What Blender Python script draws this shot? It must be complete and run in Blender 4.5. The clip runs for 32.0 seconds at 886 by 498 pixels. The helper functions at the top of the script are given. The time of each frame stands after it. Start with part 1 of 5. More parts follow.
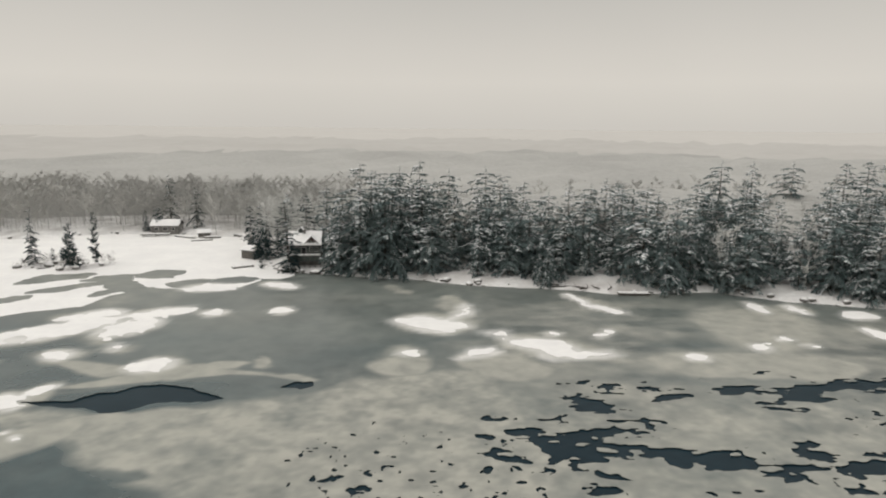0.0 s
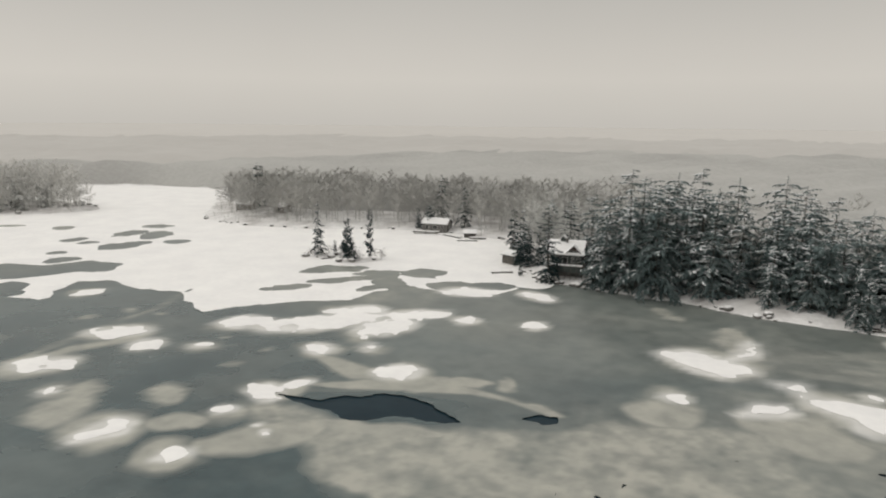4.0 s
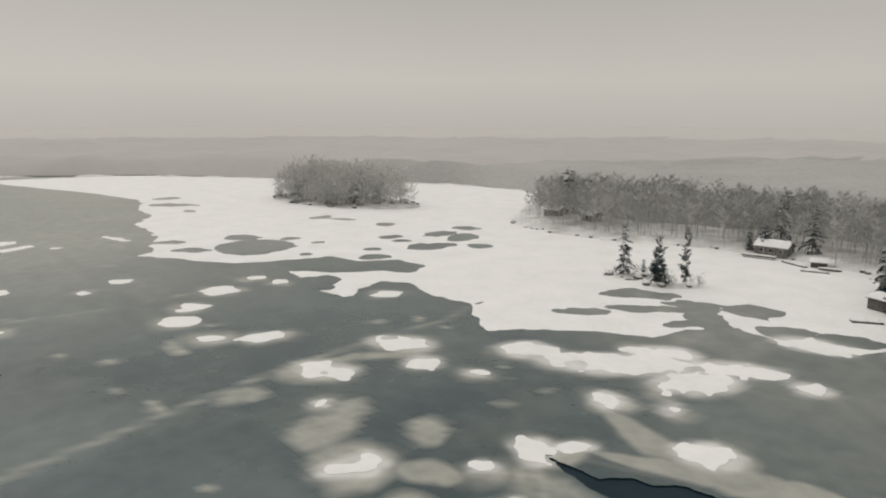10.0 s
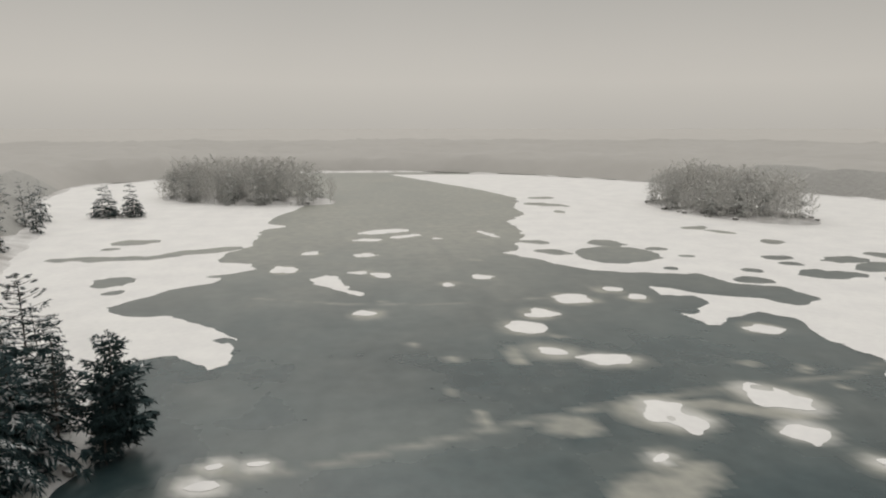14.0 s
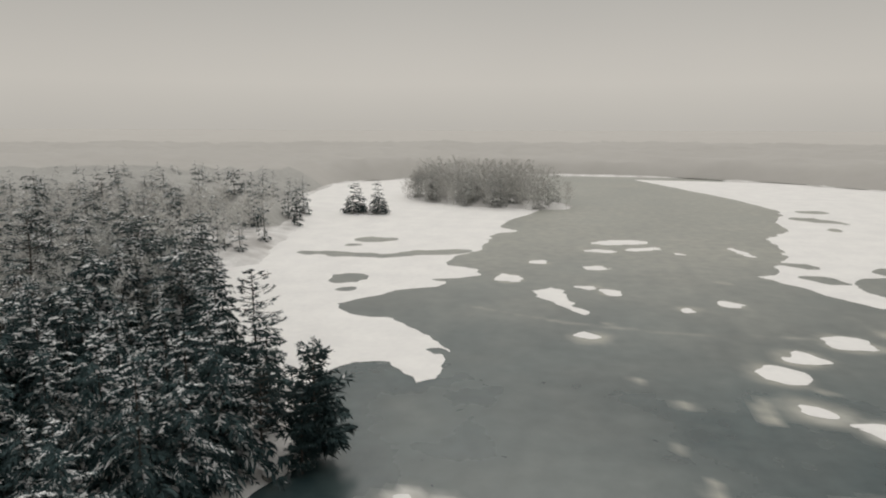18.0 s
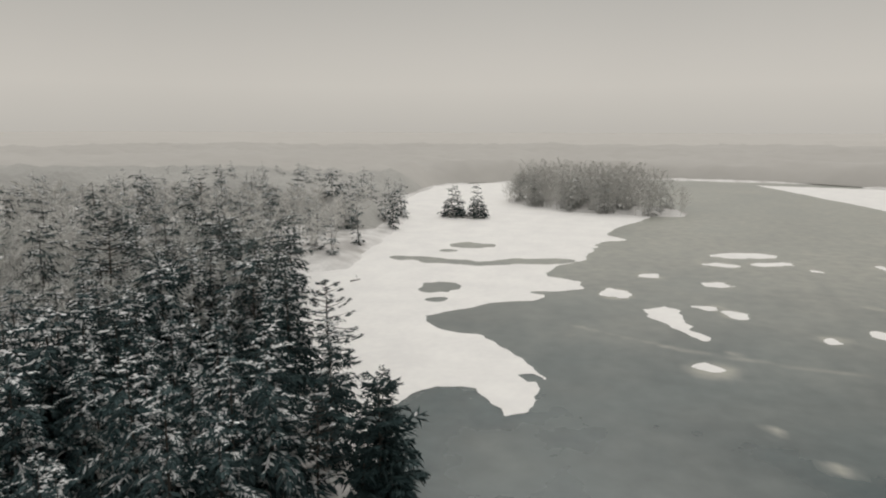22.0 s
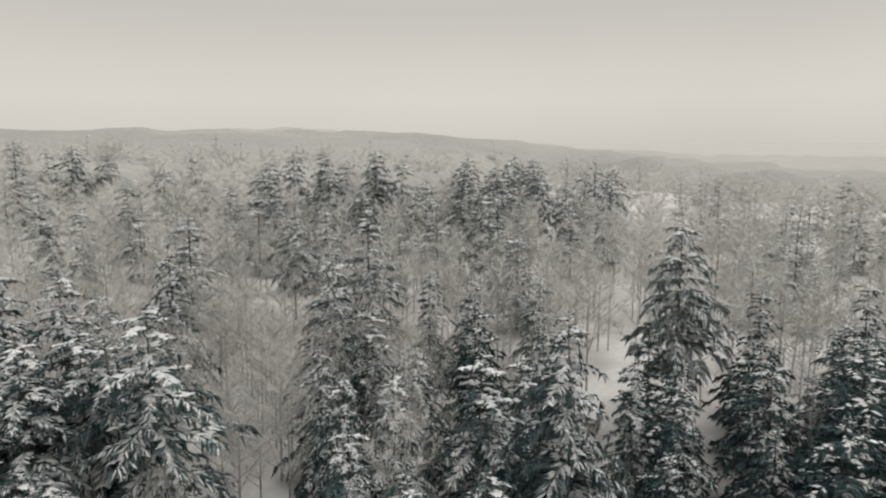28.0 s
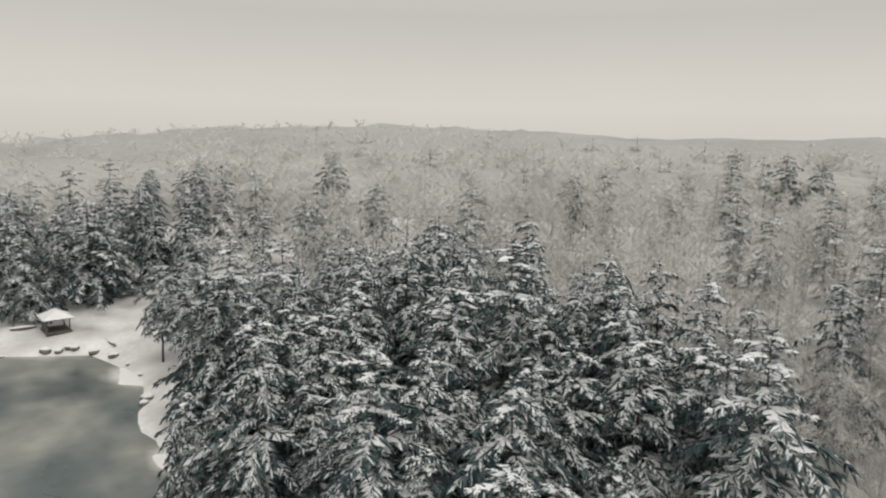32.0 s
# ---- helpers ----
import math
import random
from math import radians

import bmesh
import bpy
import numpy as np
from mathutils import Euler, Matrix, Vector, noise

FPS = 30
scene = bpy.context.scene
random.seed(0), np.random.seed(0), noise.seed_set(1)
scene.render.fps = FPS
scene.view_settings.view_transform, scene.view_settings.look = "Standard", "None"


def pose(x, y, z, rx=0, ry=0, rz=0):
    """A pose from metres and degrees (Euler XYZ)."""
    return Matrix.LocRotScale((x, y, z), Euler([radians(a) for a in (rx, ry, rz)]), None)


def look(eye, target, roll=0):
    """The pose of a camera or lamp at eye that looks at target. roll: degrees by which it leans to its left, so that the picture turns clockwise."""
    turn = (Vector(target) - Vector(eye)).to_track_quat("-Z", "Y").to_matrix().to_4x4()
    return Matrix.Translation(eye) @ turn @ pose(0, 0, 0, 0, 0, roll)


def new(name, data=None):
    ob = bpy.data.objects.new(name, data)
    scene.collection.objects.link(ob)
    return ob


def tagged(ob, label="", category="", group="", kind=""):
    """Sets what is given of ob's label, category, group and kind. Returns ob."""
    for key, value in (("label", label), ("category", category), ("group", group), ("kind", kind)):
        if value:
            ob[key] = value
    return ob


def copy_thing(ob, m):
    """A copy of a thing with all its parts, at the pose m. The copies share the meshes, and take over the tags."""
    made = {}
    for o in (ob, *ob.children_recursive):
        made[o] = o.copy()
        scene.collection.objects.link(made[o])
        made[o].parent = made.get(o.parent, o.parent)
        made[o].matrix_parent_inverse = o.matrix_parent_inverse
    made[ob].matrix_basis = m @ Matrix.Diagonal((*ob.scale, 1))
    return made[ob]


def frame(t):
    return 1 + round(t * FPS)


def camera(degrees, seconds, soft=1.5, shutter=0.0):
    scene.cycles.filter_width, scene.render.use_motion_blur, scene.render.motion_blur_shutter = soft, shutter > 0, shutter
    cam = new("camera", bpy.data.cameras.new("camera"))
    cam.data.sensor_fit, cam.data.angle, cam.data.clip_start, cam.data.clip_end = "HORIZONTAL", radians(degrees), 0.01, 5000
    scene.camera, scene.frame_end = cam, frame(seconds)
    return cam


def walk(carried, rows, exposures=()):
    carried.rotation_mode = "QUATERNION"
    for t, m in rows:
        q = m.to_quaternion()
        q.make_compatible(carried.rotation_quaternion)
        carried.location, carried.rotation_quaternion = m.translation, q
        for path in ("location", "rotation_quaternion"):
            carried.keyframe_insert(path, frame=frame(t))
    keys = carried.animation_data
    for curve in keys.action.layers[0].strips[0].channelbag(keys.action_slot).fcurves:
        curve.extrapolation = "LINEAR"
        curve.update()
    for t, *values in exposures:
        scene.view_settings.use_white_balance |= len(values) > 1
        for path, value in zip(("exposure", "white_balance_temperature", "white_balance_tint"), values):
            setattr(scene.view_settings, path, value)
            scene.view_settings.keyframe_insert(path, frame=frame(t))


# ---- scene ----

cam = camera(66.62, 32.0, soft=2.0, shutter=0.25)


def view(x, y, z, yaw, down, roll):
    """A level heading (degrees to the left of +y), tipped down and rolled."""
    return pose(x, y, z, 90 - down, 0, yaw) @ pose(0, 0, 0, 0, 0, roll)


PATH = [
    (0.0, view(0.00, -0.00, 35.00, -0.00, 10.43, 0.54)),
    (0.5, view(0.13, 1.62, 34.99, 2.16, 10.43, 0.58)),
    (1.0, view(0.21, 3.11, 35.04, 4.22, 10.47, 0.57)),
    (1.5, view(0.27, 4.59, 35.10, 4.40, 10.50, 0.59)),
    (2.0, view(0.15, 6.11, 35.09, 8.17, 10.52, 0.58)),
    (2.5, view(0.01, 7.40, 35.08, 16.10, 10.56, 0.47)),
    (3.0, view(-0.18, 8.74, 35.19, 19.39, 10.62, 0.44)),
    (3.5, view(-0.49, 10.13, 35.29, 20.83, 10.63, 0.47)),
    (5.5, view(-2.16, 16.18, 35.30, 31.07, 10.59, 0.34)),
    (6.0, view(-2.73, 17.69, 35.36, 33.05, 10.61, 0.30)),
    (6.5, view(-3.33, 19.07, 35.42, 34.66, 10.63, 0.28)),
    (7.0, view(-3.94, 20.36, 35.51, 36.34, 10.65, 0.31)),
    (7.5, view(-4.72, 21.69, 35.57, 38.07, 10.66, 0.30)),
    (8.0, view(-5.65, 23.02, 35.53, 39.70, 10.66, 0.29)),
    (8.5, view(-6.53, 24.30, 35.54, 41.81, 10.66, 0.21)),
    (9.0, view(-7.48, 25.66, 35.49, 44.53, 10.64, 0.22)),
    (9.5, view(-8.51, 26.91, 35.40, 47.12, 10.62, 0.21)),
    (10.0, view(-9.71, 28.10, 35.27, 49.54, 10.58, 0.19)),
    (10.5, view(-10.97, 29.28, 35.11, 52.43, 10.53, 0.20)),
    (11.0, view(-12.25, 30.47, 34.93, 56.22, 10.48, 0.13)),
    (11.5, view(-13.52, 31.68, 34.82, 61.11, 10.46, 0.08)),
    (12.0, view(-14.92, 32.84, 34.74, 66.89, 10.42, 0.11)),
    (12.5, view(-16.37, 33.81, 34.68, 72.23, 10.42, 0.07)),
    (13.0, view(-17.60, 34.60, 34.64, 76.16, 10.42, 0.06)),
    (13.5, view(-18.71, 35.16, 34.62, 78.60, 10.42, 0.05)),
    (15.5, view(-23.30, 36.95, 34.56, 88.82, 10.30, 0.01)),
    (16.0, view(-24.44, 37.38, 34.66, 91.61, 10.28, 0.04)),
    (16.5, view(-25.54, 37.68, 34.81, 94.13, 10.27, 0.13)),
    (17.0, view(-26.67, 37.90, 34.96, 96.62, 10.29, 0.21)),
    (17.5, view(-28.01, 37.99, 35.04, 99.17, 10.30, 0.20)),
    (18.0, view(-29.55, 37.96, 34.96, 101.30, 10.29, 0.13)),
    (18.5, view(-30.98, 37.91, 34.84, 101.70, 10.27, 0.20)),
    (19.0, view(-32.35, 37.80, 34.76, 102.10, 10.27, 0.20)),
    (19.5, view(-33.69, 37.65, 34.67, 102.51, 10.26, 0.22)),
    (20.0, view(-35.10, 37.50, 34.59, 103.02, 10.25, 0.20)),
    (20.5, view(-36.57, 37.32, 34.52, 104.21, 10.21, 0.21)),
    (21.0, view(-38.12, 37.01, 34.39, 105.77, 10.17, 0.18)),
    (21.5, view(-39.72, 36.67, 34.29, 107.51, 10.16, 0.14)),
    (22.0, view(-41.34, 36.33, 34.16, 110.14, 10.09, 0.09)),
    (22.5, view(-42.89, 35.95, 34.06, 113.14, 10.04, 0.04)),
    (23.0, view(-44.33, 35.62, 34.01, 116.15, 9.98, 0.00)),
    (23.5, view(-45.73, 35.25, 33.96, 119.37, 9.92, -0.05)),
    (24.0, view(-47.04, 34.72, 33.92, 122.59, 9.87, -0.08)),
    (24.5, view(-48.25, 34.16, 33.87, 128.03, 9.88, -0.02)),
    (25.0, view(-49.58, 33.47, 33.83, 137.05, 9.80, -0.24)),
    (25.5, view(-50.74, 32.94, 33.83, 146.59, 9.71, -0.24)),
    (26.0, view(-51.92, 32.31, 33.93, 156.67, 9.71, -0.05)),
    (26.5, view(-53.05, 31.58, 33.83, 165.68, 9.62, 0.09)),
    (28.5, view(-57.62, 28.84, 32.91, 194.34, 8.84, -0.33)),
    (29.0, view(-58.02, 27.99, 32.72, 202.31, 8.62, -0.22)),
    (29.5, view(-57.99, 26.94, 32.56, 209.80, 8.51, 0.03)),
    (30.0, view(-57.83, 25.93, 32.46, 217.21, 8.48, 0.29)),
    (30.5, view(-57.81, 24.90, 32.44, 224.78, 8.49, 0.54)),
    (31.0, view(-57.70, 23.80, 32.41, 231.86, 8.52, 0.71)),
    (31.5, view(-57.21, 22.69, 32.30, 238.26, 8.50, 0.90)),
    (32.0, view(-56.57, 21.73, 32.23, 243.82, 8.46, 1.09)),
]
walk(cam, PATH, exposures=((0.0, 0.15), (4.0, 0.02), (8.0, -0.1), (13.0, -0.2), (19.0, -0.18), (23.0, -0.1), (24.5, 0.0), (26.0, 0.12), (28.0, 0.2), (32.0, 0.17)))

# ---- overcast sky and a wide, weak sun ----
world = bpy.data.worlds.new("overcast_sky")
scene.world = world
world.use_nodes = True
wn, wl = world.node_tree.nodes, world.node_tree.links
wn.clear()
sky = wn.new("ShaderNodeTexSky")
sky.sky_type, sky.sun_disc = "NISHITA", False
sky.sun_elevation, sky.sun_rotation = radians(52), radians(262)
sky.dust_density, sky.air_density = 6.0, 1.0
grey = wn.new("ShaderNodeHueSaturation")
grey.inputs["Saturation"].default_value = 0.1
grey.inputs["Value"].default_value = 0.006
coord = wn.new("ShaderNodeTexCoord")
split = wn.new("ShaderNodeSeparateXYZ")
deck = wn.new("ShaderNodeValToRGB")
deck.color_ramp.elements[0].position, deck.color_ramp.elements[0].color = 0.0, (0.540, 0.513, 0.470, 1)
deck.color_ramp.elements[1].position, deck.color_ramp.elements[1].color = 1.0, (0.805, 0.790, 0.756, 1)
for at, c in ((0.018, (0.562, 0.534, 0.487, 1)), (0.06, (0.600, 0.568, 0.516, 1)), (0.10, (0.564, 0.535, 0.488, 1)), (0.18, (0.473, 0.455, 0.419, 1)), (0.5, (0.624, 0.610, 0.581, 1))):
    deck.color_ramp.elements.new(at).color = c
cloud = wn.new("ShaderNodeTexNoise")
cloud.inputs["Scale"].default_value, cloud.inputs["Detail"].default_value = 2.2, 4.0
soft_cloud = wn.new("ShaderNodeMapRange")
soft_cloud.inputs["To Min"].default_value, soft_cloud.inputs["To Max"].default_value = 0.94, 1.06
shade = wn.new("ShaderNodeVectorMath")
shade.operation = "SCALE"
both = wn.new("ShaderNodeVectorMath")
both.operation = "ADD"
glow, wout = wn.new("ShaderNodeBackground"), wn.new("ShaderNodeOutputWorld")
glow.inputs["Strength"].default_value = 1.0
wl.new(sky.outputs[0], grey.inputs["Color"])
wl.new(coord.outputs["Generated"], split.inputs[0])
wl.new(coord.outputs["Generated"], cloud.inputs["Vector"])
wl.new(split.outputs["Z"], deck.inputs[0])
wl.new(cloud.outputs[0], soft_cloud.inputs["Value"])
wl.new(deck.outputs[0], shade.inputs[0])
wl.new(soft_cloud.outputs[0], shade.inputs["Scale"])
wl.new(shade.outputs[0], both.inputs[0])
wl.new(grey.outputs[0], both.inputs[1])
wl.new(both.outputs[0], glow.inputs["Color"])
wl.new(glow.outputs[0], wout.inputs["Surface"])

sun = new("sun", bpy.data.lights.new("sun", "SUN"))
sun.data.energy, sun.data.angle, sun.data.color = 0.85, radians(50), (1.0, 0.95, 0.88)
sun.matrix_world = look((-60, -8.5, 77), (0, 0, 0))
scene.view_settings.exposure = 0.0


# ---- materials ----
def material(name, low, high, scale, rough=0.8, bump=0.3, fine=6.0, attribute="", third=None, dusted=None, island=False, metal=0.0, wet=0.0, spec=0.5, grain=0.05):
    """A surface whose colour drifts between low and high at two scales; an attribute may mix in a third colour."""
    m = bpy.data.materials.new(name)
    m.use_nodes = True
    n, l = m.node_tree.nodes, m.node_tree.links
    b = n["Principled BSDF"]
    b.inputs["Roughness"].default_value, b.inputs["Metallic"].default_value = rough, metal
    b.inputs["Specular IOR Level"].default_value = spec
    geo = n.new("ShaderNodeNewGeometry")
    big, small = n.new("ShaderNodeTexNoise"), n.new("ShaderNodeTexNoise")
    big.inputs["Scale"].default_value, small.inputs["Scale"].default_value = scale, scale * fine
    big.inputs["Detail"].default_value, small.inputs["Detail"].default_value = 5.0, 6.0
    for t in (big, small):
        l.new(geo.outputs["Position"], t.inputs["Vector"])
    add = n.new("ShaderNodeMath")
    add.operation = "ADD"
    half = n.new("ShaderNodeMapRange")
    half.inputs["From Min"].default_value, half.inputs["From Max"].default_value = 0.3, 0.7
    half.inputs["To Min"].default_value, half.inputs["To Max"].default_value = -0.3, 0.3
    l.new(small.outputs[0], half.inputs["Value"])
    spread = n.new("ShaderNodeMapRange")
    spread.inputs["From Min"].default_value, spread.inputs["From Max"].default_value = 0.3, 0.7
    l.new(big.outputs[0], spread.inputs["Value"])
    l.new(spread.outputs[0], add.inputs[0])
    l.new(half.outputs[0], add.inputs[1])
    value = add.outputs[0]
    if island:
        more = n.new("ShaderNodeMath")
        more.operation = "ADD"
        each = n.new("ShaderNodeMapRange")
        each.inputs["To Min"].default_value, each.inputs["To Max"].default_value = -0.35, 0.35
        l.new(geo.outputs["Random Per Island"], each.inputs["Value"])
        l.new(value, more.inputs[0])
        l.new(each.outputs[0], more.inputs[1])
        value = more.outputs[0]
    mix = n.new("ShaderNodeMix")
    mix.data_type = "RGBA"
    mix.inputs[6].default_value, mix.inputs[7].default_value = (*low, 1), (*high, 1)
    l.new(value, mix.inputs[0])
    colour = mix.outputs[2]
    if attribute:
        a = n.new("ShaderNodeAttribute")
        a.attribute_name = attribute
        top = n.new("ShaderNodeMath")
        top.operation, top.use_clamp = "ADD", True
        jag = n.new("ShaderNodeMath")
        jag.operation = "MULTIPLY"
        centred = n.new("ShaderNodeMath")
        centred.operation = "SUBTRACT"
        centred.inputs[1].default_value = 0.5
        l.new(small.outputs[0], centred.inputs[0])
        window = n.new("ShaderNodeMath")
        window.operation = "MULTIPLY"
        window.inputs[1].default_value = 1.1
        l.new(a.outputs["Fac"], window.inputs[0])
        l.new(window.outputs[0], jag.inputs[0])
        l.new(centred.outputs[0], jag.inputs[1])
        l.new(a.outputs["Fac"], top.inputs[0])
        l.new(jag.outputs[0], top.inputs[1])
        mix2 = n.new("ShaderNodeMix")
        mix2.data_type = "RGBA"
        mix2.inputs[7].default_value = (*third, 1)
        l.new(top.outputs[0], mix2.inputs[0])
        l.new(colour, mix2.inputs[6])
        colour = mix2.outputs[2]
        if wet:
            r = n.new("ShaderNodeMapRange")
            r.inputs["To Min"].default_value, r.inputs["To Max"].default_value = rough, wet
            l.new(top.outputs[0], r.inputs["Value"])
            l.new(r.outputs[0], b.inputs["Roughness"])
    if dusted:
        flour = n.new("ShaderNodeAttribute")
        flour.attribute_name = "dusting"
        mix3 = n.new("ShaderNodeMix")
        mix3.data_type = "RGBA"
        mix3.inputs[7].default_value = (*dusted, 1)
        l.new(flour.outputs["Fac"], mix3.inputs[0])
        l.new(colour, mix3.inputs[6])
        colour = mix3.outputs[2]
    l.new(colour, b.inputs["Base Color"])
    if bump:
        k = n.new("ShaderNodeBump")
        k.inputs["Strength"].default_value, k.inputs["Distance"].default_value = bump, grain
        l.new(small.outputs[0], k.inputs["Height"])
        l.new(k.outputs[0], b.inputs["Normal"])
    return m


SNOW = material("snow", (0.74, 0.74, 0.74), (0.86, 0.85, 0.84), 0.25, 0.7, 0.25)
LAKE_SNOW = material("lake_snow", (0.78, 0.77, 0.76), (0.86, 0.85, 0.83), 0.12, 0.7, 0.15)
GROUND = material("snowy_forest_floor", (0.62, 0.61, 0.60), (0.82, 0.81, 0.80), 0.2, 0.8, 0.4, attribute="litter", third=(0.16, 0.135, 0.115))
# the mixed-in third colour serves slush and the haze on western ice
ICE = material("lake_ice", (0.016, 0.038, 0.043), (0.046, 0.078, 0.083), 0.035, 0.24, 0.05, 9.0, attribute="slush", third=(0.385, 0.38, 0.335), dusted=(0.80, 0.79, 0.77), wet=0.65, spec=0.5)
WATER = material("open_water", (0.006, 0.018, 0.026), (0.012, 0.028, 0.038), 0.1, 0.3, 0.05, spec=0.06)
NEEDLES = material("dark_needles", (0.009, 0.022, 0.023), (0.032, 0.054, 0.053), 0.5, 0.75, 0, island=True, spec=0.2)
BOUGH_SNOW = material("bough_snow", (0.66, 0.67, 0.68), (0.84, 0.84, 0.84), 0.8, 0.75, 0.2)
BARK = material("bark", (0.040, 0.034, 0.030), (0.10, 0.088, 0.076), 1.2, 0.9, 0.6)
# hardwood bark and twigs, lightened to stand for the haze between
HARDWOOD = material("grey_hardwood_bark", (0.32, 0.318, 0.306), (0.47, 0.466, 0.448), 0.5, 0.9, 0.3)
HAZED_TWIGS = material("hazed_twigs", (0.59, 0.58, 0.555), (0.74, 0.73, 0.705), 0.04, 0.9, 0, spec=0.1)
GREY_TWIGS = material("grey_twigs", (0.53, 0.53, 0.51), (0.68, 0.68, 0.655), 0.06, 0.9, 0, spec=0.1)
# far and north-shore needles: green lightened in place of distance haze
HAZED_NEEDLES = material("hazed_needles", (0.36, 0.365, 0.35), (0.48, 0.485, 0.465), 0.06, 0.9, 0, spec=0.1)
HAZY_GREEN_NEEDLES = material("hazy_green_needles", (0.094, 0.132, 0.133), (0.22, 0.268, 0.265), 0.3, 0.8, 0, island=True, spec=0.15)
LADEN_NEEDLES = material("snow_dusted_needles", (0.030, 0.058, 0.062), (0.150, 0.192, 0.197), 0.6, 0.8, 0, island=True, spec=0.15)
# woods and cove needles also have haze mixed into their colour
WOODS_NEEDLES = material("hazed_dusted_needles", (0.11, 0.145, 0.145), (0.34, 0.37, 0.365), 0.6, 0.8, 0, island=True, spec=0.15)
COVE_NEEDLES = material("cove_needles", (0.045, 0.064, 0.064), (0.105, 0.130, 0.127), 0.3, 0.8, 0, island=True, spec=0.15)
DUSKY_NEEDLES = material("teal_dark_needles", (0.024, 0.048, 0.051), (0.085, 0.126, 0.130), 0.4, 0.78, 0, island=True, spec=0.15)
# near twigs, raised towards the pale of the hazy woods
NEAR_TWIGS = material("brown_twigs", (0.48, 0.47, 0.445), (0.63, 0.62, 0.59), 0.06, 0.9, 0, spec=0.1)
SHORE_NEEDLES = material("dusted_dark_needles", (0.015, 0.031, 0.033), (0.05, 0.079, 0.080), 0.4, 0.78, 0, island=True, spec=0.15)
# island twigs, paled so that the islands sit back in haze
ISLAND_TWIGS = material("island_twigs", (0.56, 0.553, 0.53), (0.67, 0.66, 0.635), 0.05, 0.9, 0, spec=0.1)
# point twigs: mid grey with the haze mixed in
POINT_TWIGS = material("dark_hazed_twigs", (0.36, 0.357, 0.34), (0.48, 0.475, 0.453), 0.05, 0.9, 0, spec=0.1)
# three woods colours, each paler outward: distance haze painted in
HILL_WOODS = material("hazed_hill_woods", (0.35, 0.345, 0.33), (0.43, 0.425, 0.405), 0.02, 0.95, 0.5, 24.0, grain=1.5)
RIDGE_WOODS = material("hazed_ridge_woods", (0.45, 0.435, 0.412), (0.485, 0.470, 0.447), 0.008, 0.95, 0.2, 12.0, grain=1.0)
FAR_WOODS = material("hazed_far_woods", (0.53, 0.51, 0.482), (0.555, 0.535, 0.507), 0.005, 0.95, 0.1, 12.0, grain=1.0)
BOARDS = material("weathered_boards", (0.075, 0.070, 0.062), (0.15, 0.14, 0.125), 1.5, 0.85, 0.3)
# brown boards with the haze over the point mixed into the colour
HAZED_BOARDS = material("hazed_brown_boards", (0.20, 0.185, 0.17), (0.29, 0.27, 0.25), 1.5, 0.85, 0.3)
SHINGLE = material("brown_gable_shingles", (0.060, 0.042, 0.036), (0.11, 0.082, 0.07), 2.0, 0.85, 0.4)
SIDING = material("grey_green_siding", (0.050, 0.060, 0.056), (0.085, 0.098, 0.090), 1.2, 0.75, 0.2)
TRIM = material("pale_trim", (0.50, 0.49, 0.46), (0.62, 0.61, 0.58), 2.0, 0.6, 0.1)
GLASS = material("dark_window_glass", (0.01, 0.012, 0.014), (0.02, 0.022, 0.026), 1.0, 0.08, 0)
STONE = material("grey_stone", (0.10, 0.098, 0.092), (0.24, 0.23, 0.215), 1.3, 0.85, 0.6)
DARK_ROOF = material("dark_roofing", (0.035, 0.036, 0.038), (0.07, 0.07, 0.072), 1.5, 0.8, 0.3)


# ---- small builders ----
def quick_mesh(name, verts, tris, mat, smooth=False):
    """A triangle mesh straight from arrays."""
    me = bpy.data.meshes.new(name)
    verts, tris = np.asarray(verts, np.float32), np.asarray(tris, np.int32)
    me.vertices.add(len(verts))
    me.vertices.foreach_set("co", verts.ravel())
    me.loops.add(tris.size)
    me.loops.foreach_set("vertex_index", tris.ravel())
    me.polygons.add(len(tris))
    me.polygons.foreach_set("loop_start", np.arange(0, tris.size, 3, dtype=np.int32))
    me.polygons.foreach_set("use_smooth", np.full(len(tris), smooth))
    me.materials.append(mat)
    me.update(calc_edges=True)
    me.validate()
    return me


def part(name, bm, mat, parent, label=""):
    """Links a bmesh as one mesh object under a thing or a part."""
    me = bpy.data.meshes.new(name)
    bm.to_mesh(me)
    bm.free()
    me.materials.append(mat)
    ob = new(name, me)
    ob.parent = parent
    return tagged(ob, label)


def block(size, at=(0, 0, 0), bevel=0.02, turn=0.0):
    bm = bmesh.new()
    bmesh.ops.create_cube(bm, size=1)
    bmesh.ops.scale(bm, vec=size, verts=bm.verts)
    if bevel:
        bmesh.ops.bevel(bm, geom=bm.edges[:], offset=min(bevel, min(size) * 0.4), segments=1, affect="EDGES")
    if turn:
        bmesh.ops.rotate(bm, cent=(0, 0, 0), matrix=Matrix.Rotation(radians(turn), 3, "Z"), verts=bm.verts)
    bmesh.ops.translate(bm, vec=at, verts=bm.verts)
    return bm


def prism(outline, depth, y0=0.0):
    """An outline in x, z, pushed along y."""
    bm = bmesh.new()
    front = [bm.verts.new((x, y0, z)) for x, z in outline]
    back = [bm.verts.new((x, y0 + depth, z)) for x, z in outline]
    bm.faces.new(front)
    bm.faces.new(back[::-1])
    for i in range(len(front)):
        j = (i + 1) % len(front)
        bm.faces.new((front[j], front[i], back[i], back[j]))
    bmesh.ops.recalc_face_normals(bm, faces=bm.faces)
    return bm


